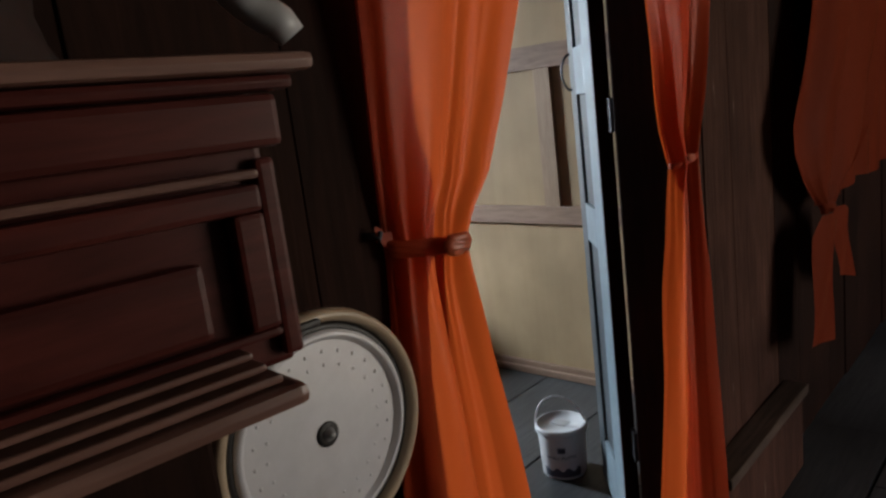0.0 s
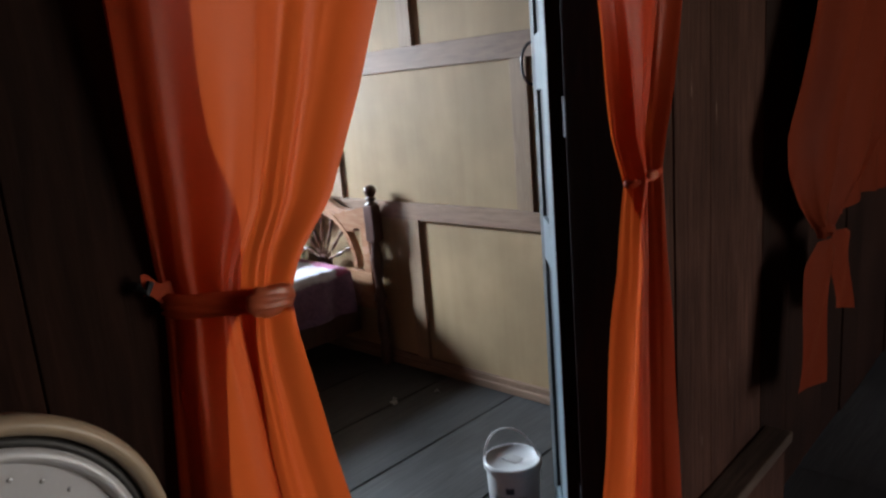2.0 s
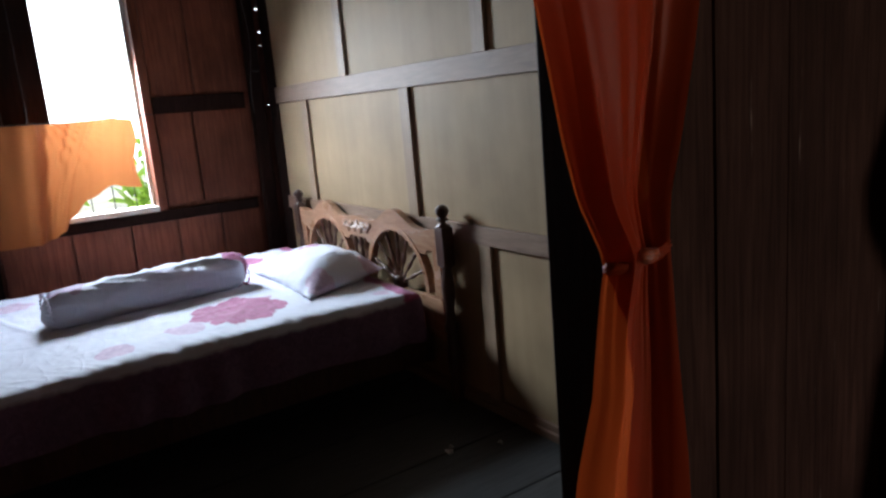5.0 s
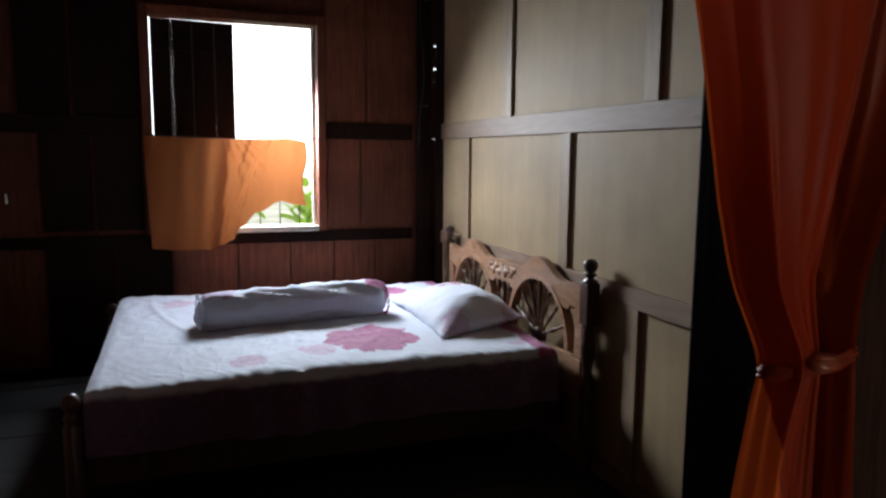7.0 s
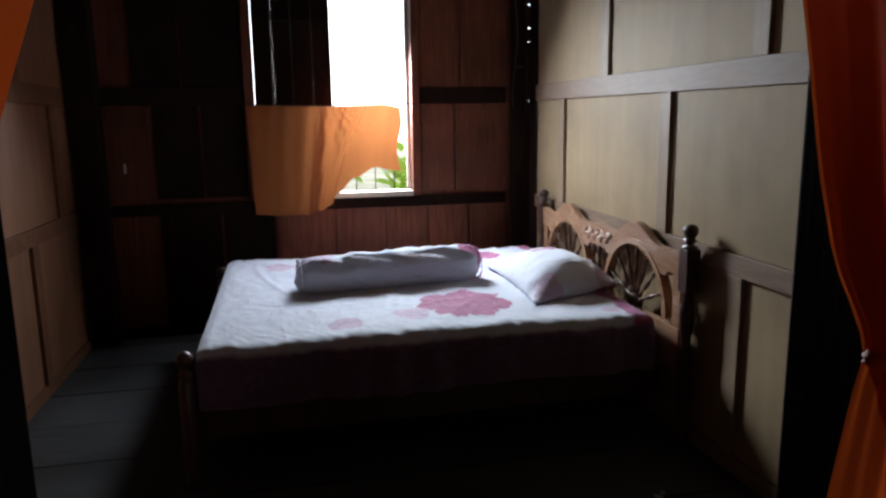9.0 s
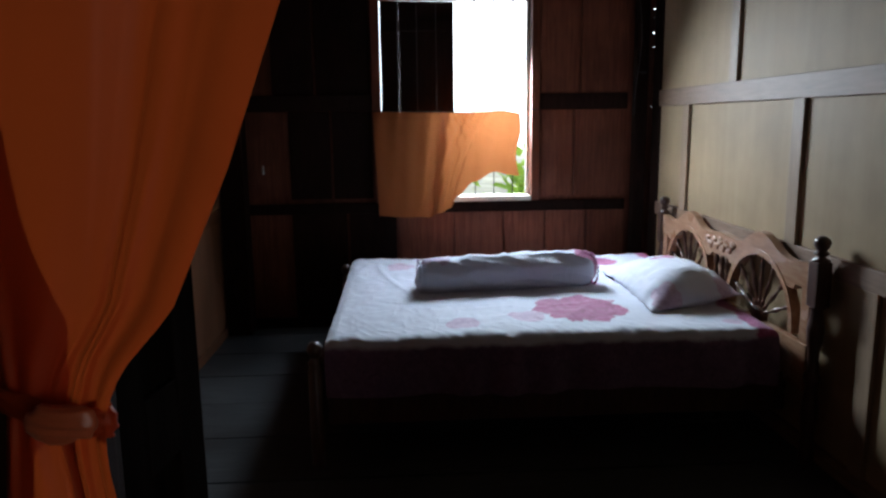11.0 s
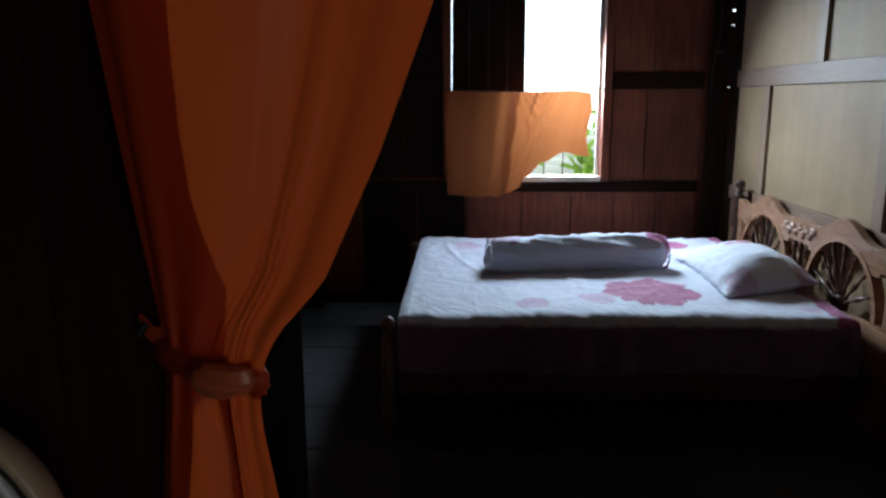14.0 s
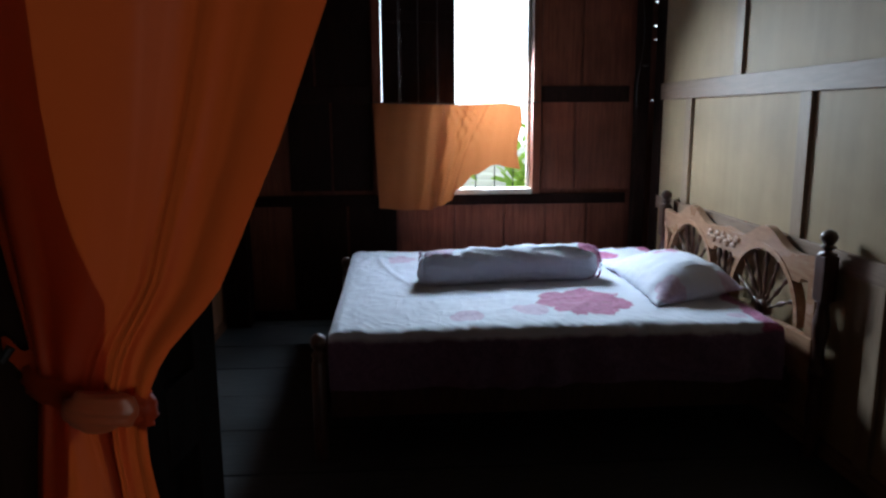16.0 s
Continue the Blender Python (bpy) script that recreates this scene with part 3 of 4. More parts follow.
POST = [(0.026, 0.0), (0.030, 0.02), (0.030, 0.10), (0.022, 0.12), (0.030, 0.15), (0.034, 0.22), (0.026, 0.30), (0.022, 0.34), (0.034, 0.36), (0.034, 0.38), (0.024, 0.40), (0.022, 0.46), (0.030, 0.53),
        (0.034, 0.58), (0.026, 0.63), (0.022, 0.66), (0.034, 0.675)]
FINIAL = [(0.034, 0.86), (0.034, 0.868), (0.016, 0.876), (0.018, 0.884), (0.030, 0.892), (0.030, 0.897), (0.018, 0.903), (0.023, 0.910), (0.031, 0.924), (0.033, 0.937), (0.028, 0.951), (0.016, 0.960), (0.004, 0.964)]


def head_outline(s):
    """Height of the headboard's top at s = 0..1 from the far to the near post."""
    hump = lambda c, w: math.exp(-((s - c) / w) ** 2)
    return 0.815 + 0.095 * hump(0.245, 0.095) + 0.095 * hump(0.745, 0.095) + 0.032 * hump(0.495, 0.09) + 0.028 * (hump(0.0, 0.07) + hump(1.0, 0.07)) + 0.006


def build_bed():
    bed = thing("bed", 1.4, -1.1, 0, "varnished wooden double bed with a wheel-pattern headboard", "bed")
    px0, px1, py = 0.685, 2.378, -0.05
    for px in (px0, px1):
        bm = lathe(bmesh.new(), POST, px, py, 0.0, 20)
        post = part("post", bm, M_BEDDARK, bed, "dark turned post with a ball finial", True)
        bm = bmesh.new()
        box(bm, px - 0.032, px + 0.032, py - 0.032, py + 0.032, 0.675, 0.86, 0.005)
        part("post_block", bm, M_BEDDARK, post)
        part("finial", lathe(bmesh.new(), FINIAL, px, py, 0.0, 20), M_BEDDARK, post, "dark ball finial", True)
    # Headboard: a shaped upper board pierced by two half wheels, built as strips between an arch and the outline.
    x0, x1 = px0 + 0.032, px1 - 0.032
    n = 140
    centres, rad, zc = (0.245, 0.745), 0.30, 0.52
    bm = bmesh.new()
    cols = []
    for i in range(n + 1):
        s = i / n
        x = x0 + (x1 - x0) * s
        low = 0.735
        for c in centres:
            dx = (s - c) * (x1 - x0)
            if abs(dx) < rad:
                low = max(0.715, zc + math.sqrt(rad * rad - dx * dx) + 0.0)
        hi = head_outline(s)
        cols.append([bm.verts.new((x, py + o, z)) for o in (-0.019, 0.019) for z in (min(low, hi - 0.02), hi)])
    for a, b in zip(cols, cols[1:]):
        for q in ((0, 1), (3, 2), (1, 3), (2, 0)):
            bm.faces.new((a[q[0]], a[q[1]], b[q[1]], b[q[0]]))
    for c in (cols[0], cols[-1]):
        bm.faces.new((c[0], c[1], c[3], c[2]))
    part("headboard", bm, M_BED, bed, "carved headboard with two arches")
    part("lower_board", boxed(x0, x1, py - 0.018, py + 0.018, 0.30, 0.50, bevel=0.004), M_BED, bed)
    for c in centres:
        cx = x0 + (x1 - x0) * c
        bm = bmesh.new()
        arc = [(cx + rad * math.cos(math.pi * k / 36), zc + rad * math.sin(math.pi * k / 36)) for k in range(37)]
        rings = []
        for ax, az in arc:
            d = Vector((ax - cx, 0, az - zc)).normalized()
            rings.append([bm.verts.new((ax + d.x * o, py + p, az + d.z * o)) for o, p in ((-0.014, -0.023), (0.012, -0.023), (0.012, 0.023), (-0.014, 0.023))])
        for a, b in zip(rings, rings[1:]):
            for k in range(4):
                bm.faces.new((a[k], a[(k + 1) % 4], b[(k + 1) % 4], b[k]))
        bm.faces.new(rings[0])
        bm.faces.new(rings[-1][::-1])
        wheel = part("half_wheel", bm, M_BED, bed, "arched wheel rim")
        bm = lathe(bmesh.new(), [(0.04, -0.022), (0.045, -0.01), (0.045, 0.01), (0.04, 0.022)], cx, py, zc, 20, "Y")
        part("hub", bm, M_BEDMID, wheel, "", True)
        for k in range(1, 8):
            a = math.pi * k / 8
            bm = bmesh.new()
            spindle(bm, (cx + 0.04 * math.cos(a), py, zc + 0.04 * math.sin(a)), (cx + (rad - 0.012) * math.cos(a), py, zc + (rad - 0.012) * math.sin(a)), 0.009)
            part("spoke", bm, M_BEDMID, wheel, "", True)
    for s in (0.455, 0.495, 0.535):
        bm = bmesh.new()
        xs = x0 + (x1 - x0) * s
        spindle(bm, (xs, py, 0.50), (xs, py, 0.745), 0.013)
        part("spindle", bm, M_BEDMID, bed, "", True)
    for s in (0.02, 0.98):
        xs = x0 + (x1 - x0) * s
        part("side_slat", boxed(xs - 0.03, xs + 0.03, py - 0.014, py + 0.014, 0.50, 0.745, bevel=0.004), M_BED, bed)
    # Carved spray in the middle of the top.
    bm = bmesh.new()
    r = random.Random(3)
    for k in range(26):
        xs = x0 + (x1 - x0) * (0.40 + 0.19 * k / 25)
        zz = 0.79 + 0.022 * math.sin(k * 1.1) + r.uniform(-0.006, 0.006)
        v = bmesh.ops.create_uvsphere(bm, u_segments=8, v_segments=6, radius=0.012 + r.uniform(0, 0.005))["verts"]
        for q in v:
            q.co = Vector((xs + q.co.x * 1.5, py - 0.020 + q.co.y * 0.7, zz + q.co.z))
    part("carving", bm, M_BED, bed, "carved and polished spray of leaves", True)
    # Side rails, foot and legs.
    part("side_rail", boxed(BX1 - 0.085, BX1 - 0.045, BY0, py, 0.16, 0.33, bevel=0.004), M_BEDDARK, bed)
    part("side_rail", boxed(BX0 + 0.045, BX0 + 0.085, BY0, py, 0.16, 0.33, bevel=0.004), M_BEDDARK, bed)
    part("foot_rail", boxed(BX0, BX1, BY0 - 0.05, BY0 - 0.012, 0.16, 0.40, bevel=0.004), M_BEDDARK, bed)
    for px in (BX0 + 0.02, BX1 + 0.005):
        fp = part("foot_post", lathe(bmesh.new(), [(0.028, 0.0), (0.03, 0.1), (0.03, 0.42), (0.02, 0.44), (0.03, 0.455), (0.02, 0.47), (0.014, 0.478), (0.026, 0.49), (0.032, 0.508), (0.030, 0.526), (0.018, 0.542), (0.003, 0.548)], px, BY0 - 0.04, 0.0, 18), M_BEDDARK, bed, "dark turned foot post with a shiny ball", True)
    return bed


build_bed()


def build_mattress():
    """The made mattress: a sheet drawn over it, with creases along the side and a hem that hangs low."""
    mt = thing("mattress", 1.4, -1.1, 0.33, "mattress under a white sheet with magenta flowers, slightly creased", "mattress")
    bm = bmesh.new()
    nx, ny = 190, 210
    R = 0.05
    drop = 0.27
    total = (BX1 - BX0) + 2 * drop
    rows = []
    for j in range(ny + 1):
        row = []
        y = BY0 + (BY1 - BY0) * j / ny
        for i in range(nx + 1):
            s = -drop + total * i / nx
            if s < 0:
                x, d = BX0, -s
            elif s > BX1 - BX0:
                x, d = BX1, s - (BX1 - BX0)
            else:
                x, d = BX0 + s, 0.0
            z = bed_top(x, y)
            edge = min(x - BX0, BX1 - x)
            if d == 0 and edge < R:
                z -= R * 0.35 * (1 - edge / R) ** 2
            endd = min(y - BY0, BY1 - y)
            if endd < 0.05:
                z -= 0.02 * (1 - endd / 0.05) ** 2
            if d > 0:
                z -= R * 0.35
                z += (0.298 + 0.006 * math.sin(y * 6) - z) * d / drop
                out = 0.012 + 0.016 * math.sin(y * 23 + 3 * math.sin(y * 5)) * min(1, d / 0.15) + 0.01 * math.sin(y * 9)
                x += out * (1 if x > 1 else -1) * min(1, d / 0.05)
            else:
                # Pulled creases near the sides, and soft waves over the top.
                k = math.exp(-edge / 0.16)
                z += 0.0010 * k * math.sin(y * 61 + 13 * x + 3 * math.sin(y * 6)) + 0.004 * noise.noise(Vector((x * 5, y * 5, 0.3))) + 0.0025 * noise.noise(Vector((x * 16, y * 22, 2.0)))
                z += 0.0065 * k * max(0.0, 1 - 5 * abs(noise.noise(Vector((x * 5 + y * 2, y * 17 - x * 12, 5.0))))) + 0.006 * max(0.0, 1 - 6 * abs(noise.noise(Vector((x * 2.2 + 0.4 * y, y * 3.1, 9.0))))) + 0.010 * math.exp(-((y + 1.72 + 0.16 * math.sin(x * 2.2)) / 0.018) ** 2) * math.exp(-((x - 1.15) / 0.45) ** 2)
            row.append(bm.verts.new((x, y, z)))
        rows.append(row)
    for a, b in zip(rows, rows[1:]):
        for i in range(nx):
            bm.faces.new((a[i], a[i + 1], b[i + 1], b[i]))
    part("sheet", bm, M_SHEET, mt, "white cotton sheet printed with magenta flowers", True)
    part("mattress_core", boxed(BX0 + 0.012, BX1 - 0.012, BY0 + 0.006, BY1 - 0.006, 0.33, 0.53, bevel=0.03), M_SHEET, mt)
    return mt


build_mattress()


def build_pillow():
    bm = bmesh.new()
    n = 44
    L, W, H = 0.88, 0.50, 0.26
    for side in (1, -1):
        grid = []
        for i in range(n + 1):
            row = []
            for j in range(n + 1):
                u, v = 2 * i / n - 1, 2 * j / n - 1
                pinch = 1 - 0.10 * (1 - u * u) * abs(v) ** 6
                pinch2 = 1 - 0.08 * (1 - v * v) * abs(u) ** 6
                # The crown lies towards the near end, which falls away steeply.
                c = 0.58
                uu = (u - c) / (1 - c) if u > c else (u - c) / (1 + c)
                h = H / 2 * ((1 - abs(uu) ** (1.25 if u > c else 2.4)) * (1 - abs(v) ** 2.0)) ** 0.8
                h += 0.006 * noise.noise(Vector((u * 3, v * 5, side))) * (1 - abs(u) ** 3) + 0.008 * max(0.0, 1 - 4 * abs(noise.noise(Vector((u * 2.4 + v, v * 2.2 - u, side + 4.0))))) * (1 - u ** 4) * (1 - v ** 4)
                if side < 0:
                    h *= 0.55
                row.append(bm.verts.new((u * L / 2 * pinch2, v * W / 2 * pinch, side * h + 0.006 * math.sin(u * 21 + 5 * v) * abs(v) ** 4)))
            grid.append(row)
        for i in range(n):
            for j in range(n):
                bm.faces.new((grid[i][j], grid[i + 1][j], grid[i + 1][j + 1], grid[i][j + 1]))
    bmesh.ops.remove_doubles(bm, verts=bm.verts, dist=0.002)
    th = thing("pillow", 1.57, -0.36, 0.60, "plump white pillow with magenta flowers", "pillow")
    for v in bm.verts:
        v.co.x -= 0.30 * v.co.y
        v.co = pose(1.51, -0.345, 0.594, 4, 1, -1) @ v.co
    part("pillowcase", bm, M_PILLOW, th, "", True)
    return th


build_pillow()


def build_bolster():
    """A long round bolster, tied at one end, lying across the bed."""
    bm = bmesh.new()
    L, R = 0.98, 0.101
    n, seg = 140, 56
    rings = []
    for i in range(n + 1):
        u = i / n
        s = u * 2 - 1
        r = R * (1 - abs(s) ** 16 * 0.75) * (1 - 0.05 * math.sin(u * 4))
        ring = []
        for k in range(seg):
            a = 2 * math.pi * k / seg
            w = 0.0015 * math.sin(a * 3 + u * 16) + 0.004 * noise.noise(Vector((u * 7, math.cos(a) * 1.5, math.sin(a) * 1.5)))
            w += 0.012 * max(0.0, 1 - abs(noise.noise(Vector((u * 3.4, 3.2 * math.cos(a) + 2.2 * u, 7.0)))) * 4.2) ** 1.4 * max(0.0, math.sin(a) + 0.25) + 0.002 * math.sin(a * 2 - u * 26) * math.exp(-((u - 0.35) / 0.3) ** 2)
            if abs(s) > 0.9:
                w += 0.006 * math.sin(a * 14) * (abs(s) - 0.9) * 10
            rr = r + w
            zz = math.sin(a) * rr
            if zz < -R * 0.72:
                zz = -R * 0.72 + (zz + R * 0.72) * 0.1
            ring.append(bm.verts.new((s * L / 2 + 0.01 * math.sin(a) * abs(s), math.cos(a) * rr * 1.12, zz)))
        rings.append(ring)
    for a, b in zip(rings, rings[1:]):
        for k in range(seg):
            bm.faces.new((a[k], a[(k + 1) % seg], b[(k + 1) % seg], b[k]))
    bm.faces.new(rings[0][::-1])
    bm.faces.new(rings[-1])
    m = pose(1.40, -1.17, 0.565 + R * 0.72, 0, 0, 96)
    for v in bm.verts:
        v.co = m @ v.co
    th = thing("bolster", 1.40, -1.17, 0.56, "long white bolster with magenta flowers and creased cover", "bolster")
    part("cover", bm, M_BOLSTER, th, "", True)
    for sgn in (-1, 1):
        pts, rad = [], []
        for k in range(73):
            a = 2 * math.pi * k / 72
            rr = R * (0.86 + 0.05 * math.sin(a * 17))
            pts.append(m @ Vector((sgn * (L / 2 - 0.016 + 0.006 * math.sin(a * 23)), math.cos(a) * rr * 1.08, max(-R * 0.70, math.sin(a) * rr))))
        part("end_seam", tube(bmesh.new(), pts, 0.0045, 6), M_BOLSTER, th, "puckered seam", True)
    return th


build_bolster()


# ---- curtains ----
def curtain(label, rows, tie_z, folds, seed, mat, tails=(), layers=(), knot=None, group="doorway curtains", sharp=0.5, tilt=0.014, sash=0.012, pleats=()):
    """rows: height, left edge, right edge, plane, fold depth, set-back of the left edge, from top to hem; gathered by a sash at tie_z.
    pleats: place along the width, depth and half width of single folds that run into the sash."""
    r = random.Random(seed)
    ph = [r.uniform(0, 6.28) for _ in range(6)]
    th = thing("curtain", rows[0][3], (rows[0][1] + rows[0][2]) / 2, rows[0][0], label, "curtain", group)
    nu, nv = 170, 130
    top, low = rows[0][0], rows[-1][0]

    def surface(u, z):
        a, b, px, amp, slant = lerp_rows(rows, z)
        near = math.exp(-((z - tie_z) / 0.05) ** 2)
        w = u + 0.03 * math.sin(u * 7 + ph[0]) + 0.012 * math.sin(z * 4 + ph[1])
        s = math.sin(2 * math.pi * folds * w + ph[2] + 0.5 * math.sin(z * 2.2 + ph[3]))
        s = math.copysign(abs(s) ** (1 - sharp * 0.4), s)
        small = math.sin(2 * math.pi * folds * 2.7 * w + ph[4] + z * 1.5)
        x = px + amp * (0.9 * s + 0.1 * small) + 0.008 * math.sin(u * math.pi) * near
        d = abs(z - tie_z)
        for place, depth, half, reach in pleats:
            at = place + 0.015 * math.sin(z * 5 + place * 20)
            x += depth * math.exp(-((u - at) / half) ** 2) * math.exp(-d / reach)
        # Fine pleats that fan out from the sash.
        x += 0.0018 * math.exp(-d / 0.11) * math.sin(u * 58 + 4 * math.sin(u * 9)) * min(1.0, d / 0.02)
        x += 0.010 * noise.noise(Vector((u * 2.5, z * 2.5, seed))) + 0.004 * noise.noise(Vector((u * 7, z * 4, seed + 3)))
        y = a + (b - a) * (u + 0.04 * math.sin(2 * math.pi * folds * w + ph[5]) * (1 - near) * min(u, 1 - u) * 4)
        return Vector((x + slant * (u - 1), y, z))

    def sheet_of(u_range, z_hi, z_lo, nu, nv, back):
        bm = bmesh.new()
        grid = []
        for j in range(nv + 1):
            z = z_hi + (z_lo - z_hi) * j / nv
            ua, ub = u_range(z)
            line = []
            for i in range(nu + 1):
                p = surface(ua + (ub - ua) * i / nu, z)
                if back:
                    p.x -= 0.004 + 0.010 * min(1.0, 5 * min(i, nu - i) / nu)
                line.append(bm.verts.new(p))
            grid.append(line)
        for p, q in zip(grid, grid[1:]):
            for i in range(nu):
                bm.faces.new((p[i], p[i + 1], q[i + 1], q[i]))
        return bm

    part("drape", sheet_of(lambda z: (0.0, 1.0), top, low, nu, nv, False), mat, th, "", True)
    # Cloth folded over behind the front layer: rows of height and the share of the width from which to which it reaches.
    for layer in layers:
        part("fold", sheet_of(lambda z, layer=layer: lerp_rows(layer, z), layer[0][0], layer[-1][0], 30, 70, True), mat, th, "", True)
    # The sash: a puckered band round the gather, with a knot.
    a, b, px, amp, slant = lerp_rows(rows, tie_z)
    cy, ry, rx = (a + b) / 2, (b - a) / 2 + 0.003, amp + 0.006
    bm = bmesh.new()
    rings = []
    for k in range(64):
        ang = 2 * math.pi * k / 64
        ring = []
        for q in range(9):
            h = (q - 4) / 4
            bulge = 0.004 * (1 - h * h) + 0.0016 * math.sin(ang * 5 + 2.2 * q) + 0.0012 * math.sin(q * 2.6 + ang * 2)
            ring.append(bm.verts.new((px + slant * 0.5 * (math.sin(ang) - 1) + (rx + bulge) * math.cos(ang), cy + (ry + bulge) * math.sin(ang), tie_z + h * sash - tilt * math.sin(ang))))
        rings.append(ring)
    for k in range(64):
        for q in range(8):
            p, n2 = rings[k], rings[(k + 1) % 64]
            bm.faces.new((p[q], n2[q], n2[q + 1], p[q + 1]))
    band = part("sash", bm, mat, th, "satin tie-back sash", True)
    if knot is not None:
        bm = bmesh.new()
        vs = bmesh.ops.create_uvsphere(bm, u_segments=36, v_segments=24, radius=1.0)["verts"]
        for q in vs:
            crease = 1 + 0.12 * math.sin(11 * q.co.z + 3 * q.co.y) + 0.07 * math.sin(17 * q.co.z - 5 * q.co.x)
            pinch = 0.75 + 0.25 * q.co.y * q.co.y
            q.co = Vector((knot[0] + q.co.x * 0.010 * crease, knot[1] + q.co.y * 2.2 * sash, knot[2] + q.co.z * 1.55 * sash * crease * pinch))
        part("knot", bm, M_KNOT, band, "shiny satin knot, paler in colour for its highlight", True)
    for y_top, y_end, z_end, half in tails:
        bm = bmesh.new()
        g = []
        for j in range(19):
            v = j / 18
            ww = half * min(1.0, 0.3 + v * 6)
            cc = y_top + (y_end - y_top) * v
            zc = tie_z - 0.012 + (z_end - tie_z + 0.012) * v
            g.append([bm.verts.new((px + rx + 0.012 + 0.008 * math.sin(v * 5 + e * 2.4) - 0.006 * abs(e), cc + e * ww, zc - 0.03 * e * max(0.0, v - 0.7) / 0.3)) for e in (-1, -0.6, -0.2, 0.2, 0.6, 1)])
        for p, q in zip(g, g[1:]):
            for e in range(5):
                bm.faces.new((p[e], p[e + 1], q[e + 1], q[e]))
        part("sash_tail", bm, mat, band, "", True)
    return th


curtain_left = curtain("long orange satin curtain tied back beside the rice cooker",
        ((2.06, -2.10, -1.60, 4.474, 0.014, 0.0), (1.75, -2.098, -1.703, 4.474, 0.014, 0.0), (1.5, -2.090, -1.795, 4.472, 0.014, 0.015), (1.37, -2.082, -1.845, 4.468, 0.014, 0.025), (1.26, -2.074, -1.896, 4.466, 0.013, 0.035), (1.21, -2.070, -1.941, 4.466, 0.012, 0.042), (1.172, -2.066, -1.958, 4.465, 0.011, 0.044),
         (1.13, -2.070, -1.957, 4.465, 0.013, 0.042), (0.98, -2.085, -1.932, 4.464, 0.018, 0.035), (0.81, -2.10, -1.895, 4.464, 0.022, 0.03), (0.40, -2.11, -1.82, 4.462, 0.024, 0.02), (0.03, -2.12, -1.76, 4.46, 0.024, 0.02)),
        1.172, 1.3, 11, M_CURTAIN, (), (((2.06, 0.0, 0.27), (1.46, 0.0, 0.275), (1.39, 0.0, 0.285), (1.34, 0.0, 0.305), (1.29, 0.0, 0.36), (1.24, 0.0, 0.46), (1.20, 0.0, 0.57), (1.172, 0.0, 0.66), (1.13, 0.0, 0.36), (0.9, 0.0, 0.22), (0.03, 0.0, 0.16)),
                                     ((1.168, 0.56, 0.72), (1.0, 0.53, 0.62), (0.03, 0.5, 0.57))),
        (4.480, -1.988, 1.172), pleats=((0.62, -0.009, 0.045, 0.5), (0.74, 0.008, 0.045, 0.5), (0.86, -0.007, 0.035, 0.4), (0.42, -0.006, 0.05, 0.25), (0.12, 0.006, 0.05, 0.4)), sash=0.013, tilt=0.006)
# The sash runs on from the gather to a hook on the jamb.
hook = part("hook", tube(bmesh.new(), [(4.385, -2.090, 1.202), (4.418, -2.090, 1.202), (4.424, -2.086, 1.196), (4.422, -2.080, 1.206)], 0.004, 8), M_IRON, curtain_left, "small iron hook")
bm = bmesh.new()
loop = [[bm.verts.new((4.420 + 0.004 * f, -2.088 + 0.03 * f, 1.203 - 0.016 * f + h + 0.003 * math.sin(f * 9))) for h in (-0.010, -0.003, 0.004, 0.011)] for f in [k / 8 for k in range(9)]]
for p, q in zip(loop, loop[1:]):
    for k in range(3):
        bm.faces.new((p[k], p[k + 1], q[k + 1], q[k]))
part("sash_loop", bm, M_CURTAIN, curtain_left, "", True)
curtain("long orange satin curtain gathered tightly against the door jamb",
        ((2.06, -1.46, -0.99, 4.486, 0.012, 0.016), (1.75, -1.365, -1.02, 4.488, 0.012, 0.016), (1.55, -1.307, -1.052, 4.490, 0.012, 0.018), (1.43, -1.272, -1.075, 4.490, 0.013, 0.028), (1.34, -1.243, -1.098, 4.488, 0.013, 0.038), (1.26, -1.212, -1.112, 4.476, 0.013, 0.036), (1.20, -1.176, -1.094, 4.458, 0.012, 0.024), (1.18, -1.170, -1.088, 4.455, 0.011, 0.02),
         (1.14, -1.178, -1.086, 4.456, 0.013, 0.02), (1.0, -1.195, -1.077, 4.458, 0.016, 0.022), (0.9, -1.232, -1.073, 4.460, 0.018, 0.022), (0.60, -1.315, -1.07, 4.465, 0.022, 0.018), (0.03, -1.43, -1.06, 4.468, 0.026, 0.01)),
        1.18, 1.2, 23, M_CURTAIN, (), (((2.06, 0.0, 0.72), (1.5, 0.0, 0.74), (1.25, 0.0, 0.8), (1.18, 0.0, 0.9), (1.0, 0.45, 1.0), (0.7, 0.42, 1.0), (0.03, 0.40, 1.0)),), (4.462, -1.128, 1.184), tilt=-0.010, sash=0.008,
        pleats=((0.22, 0.010, 0.05, 0.4), (0.5, -0.010, 0.05, 0.3), (0.78, -0.012, 0.04, 0.6)))
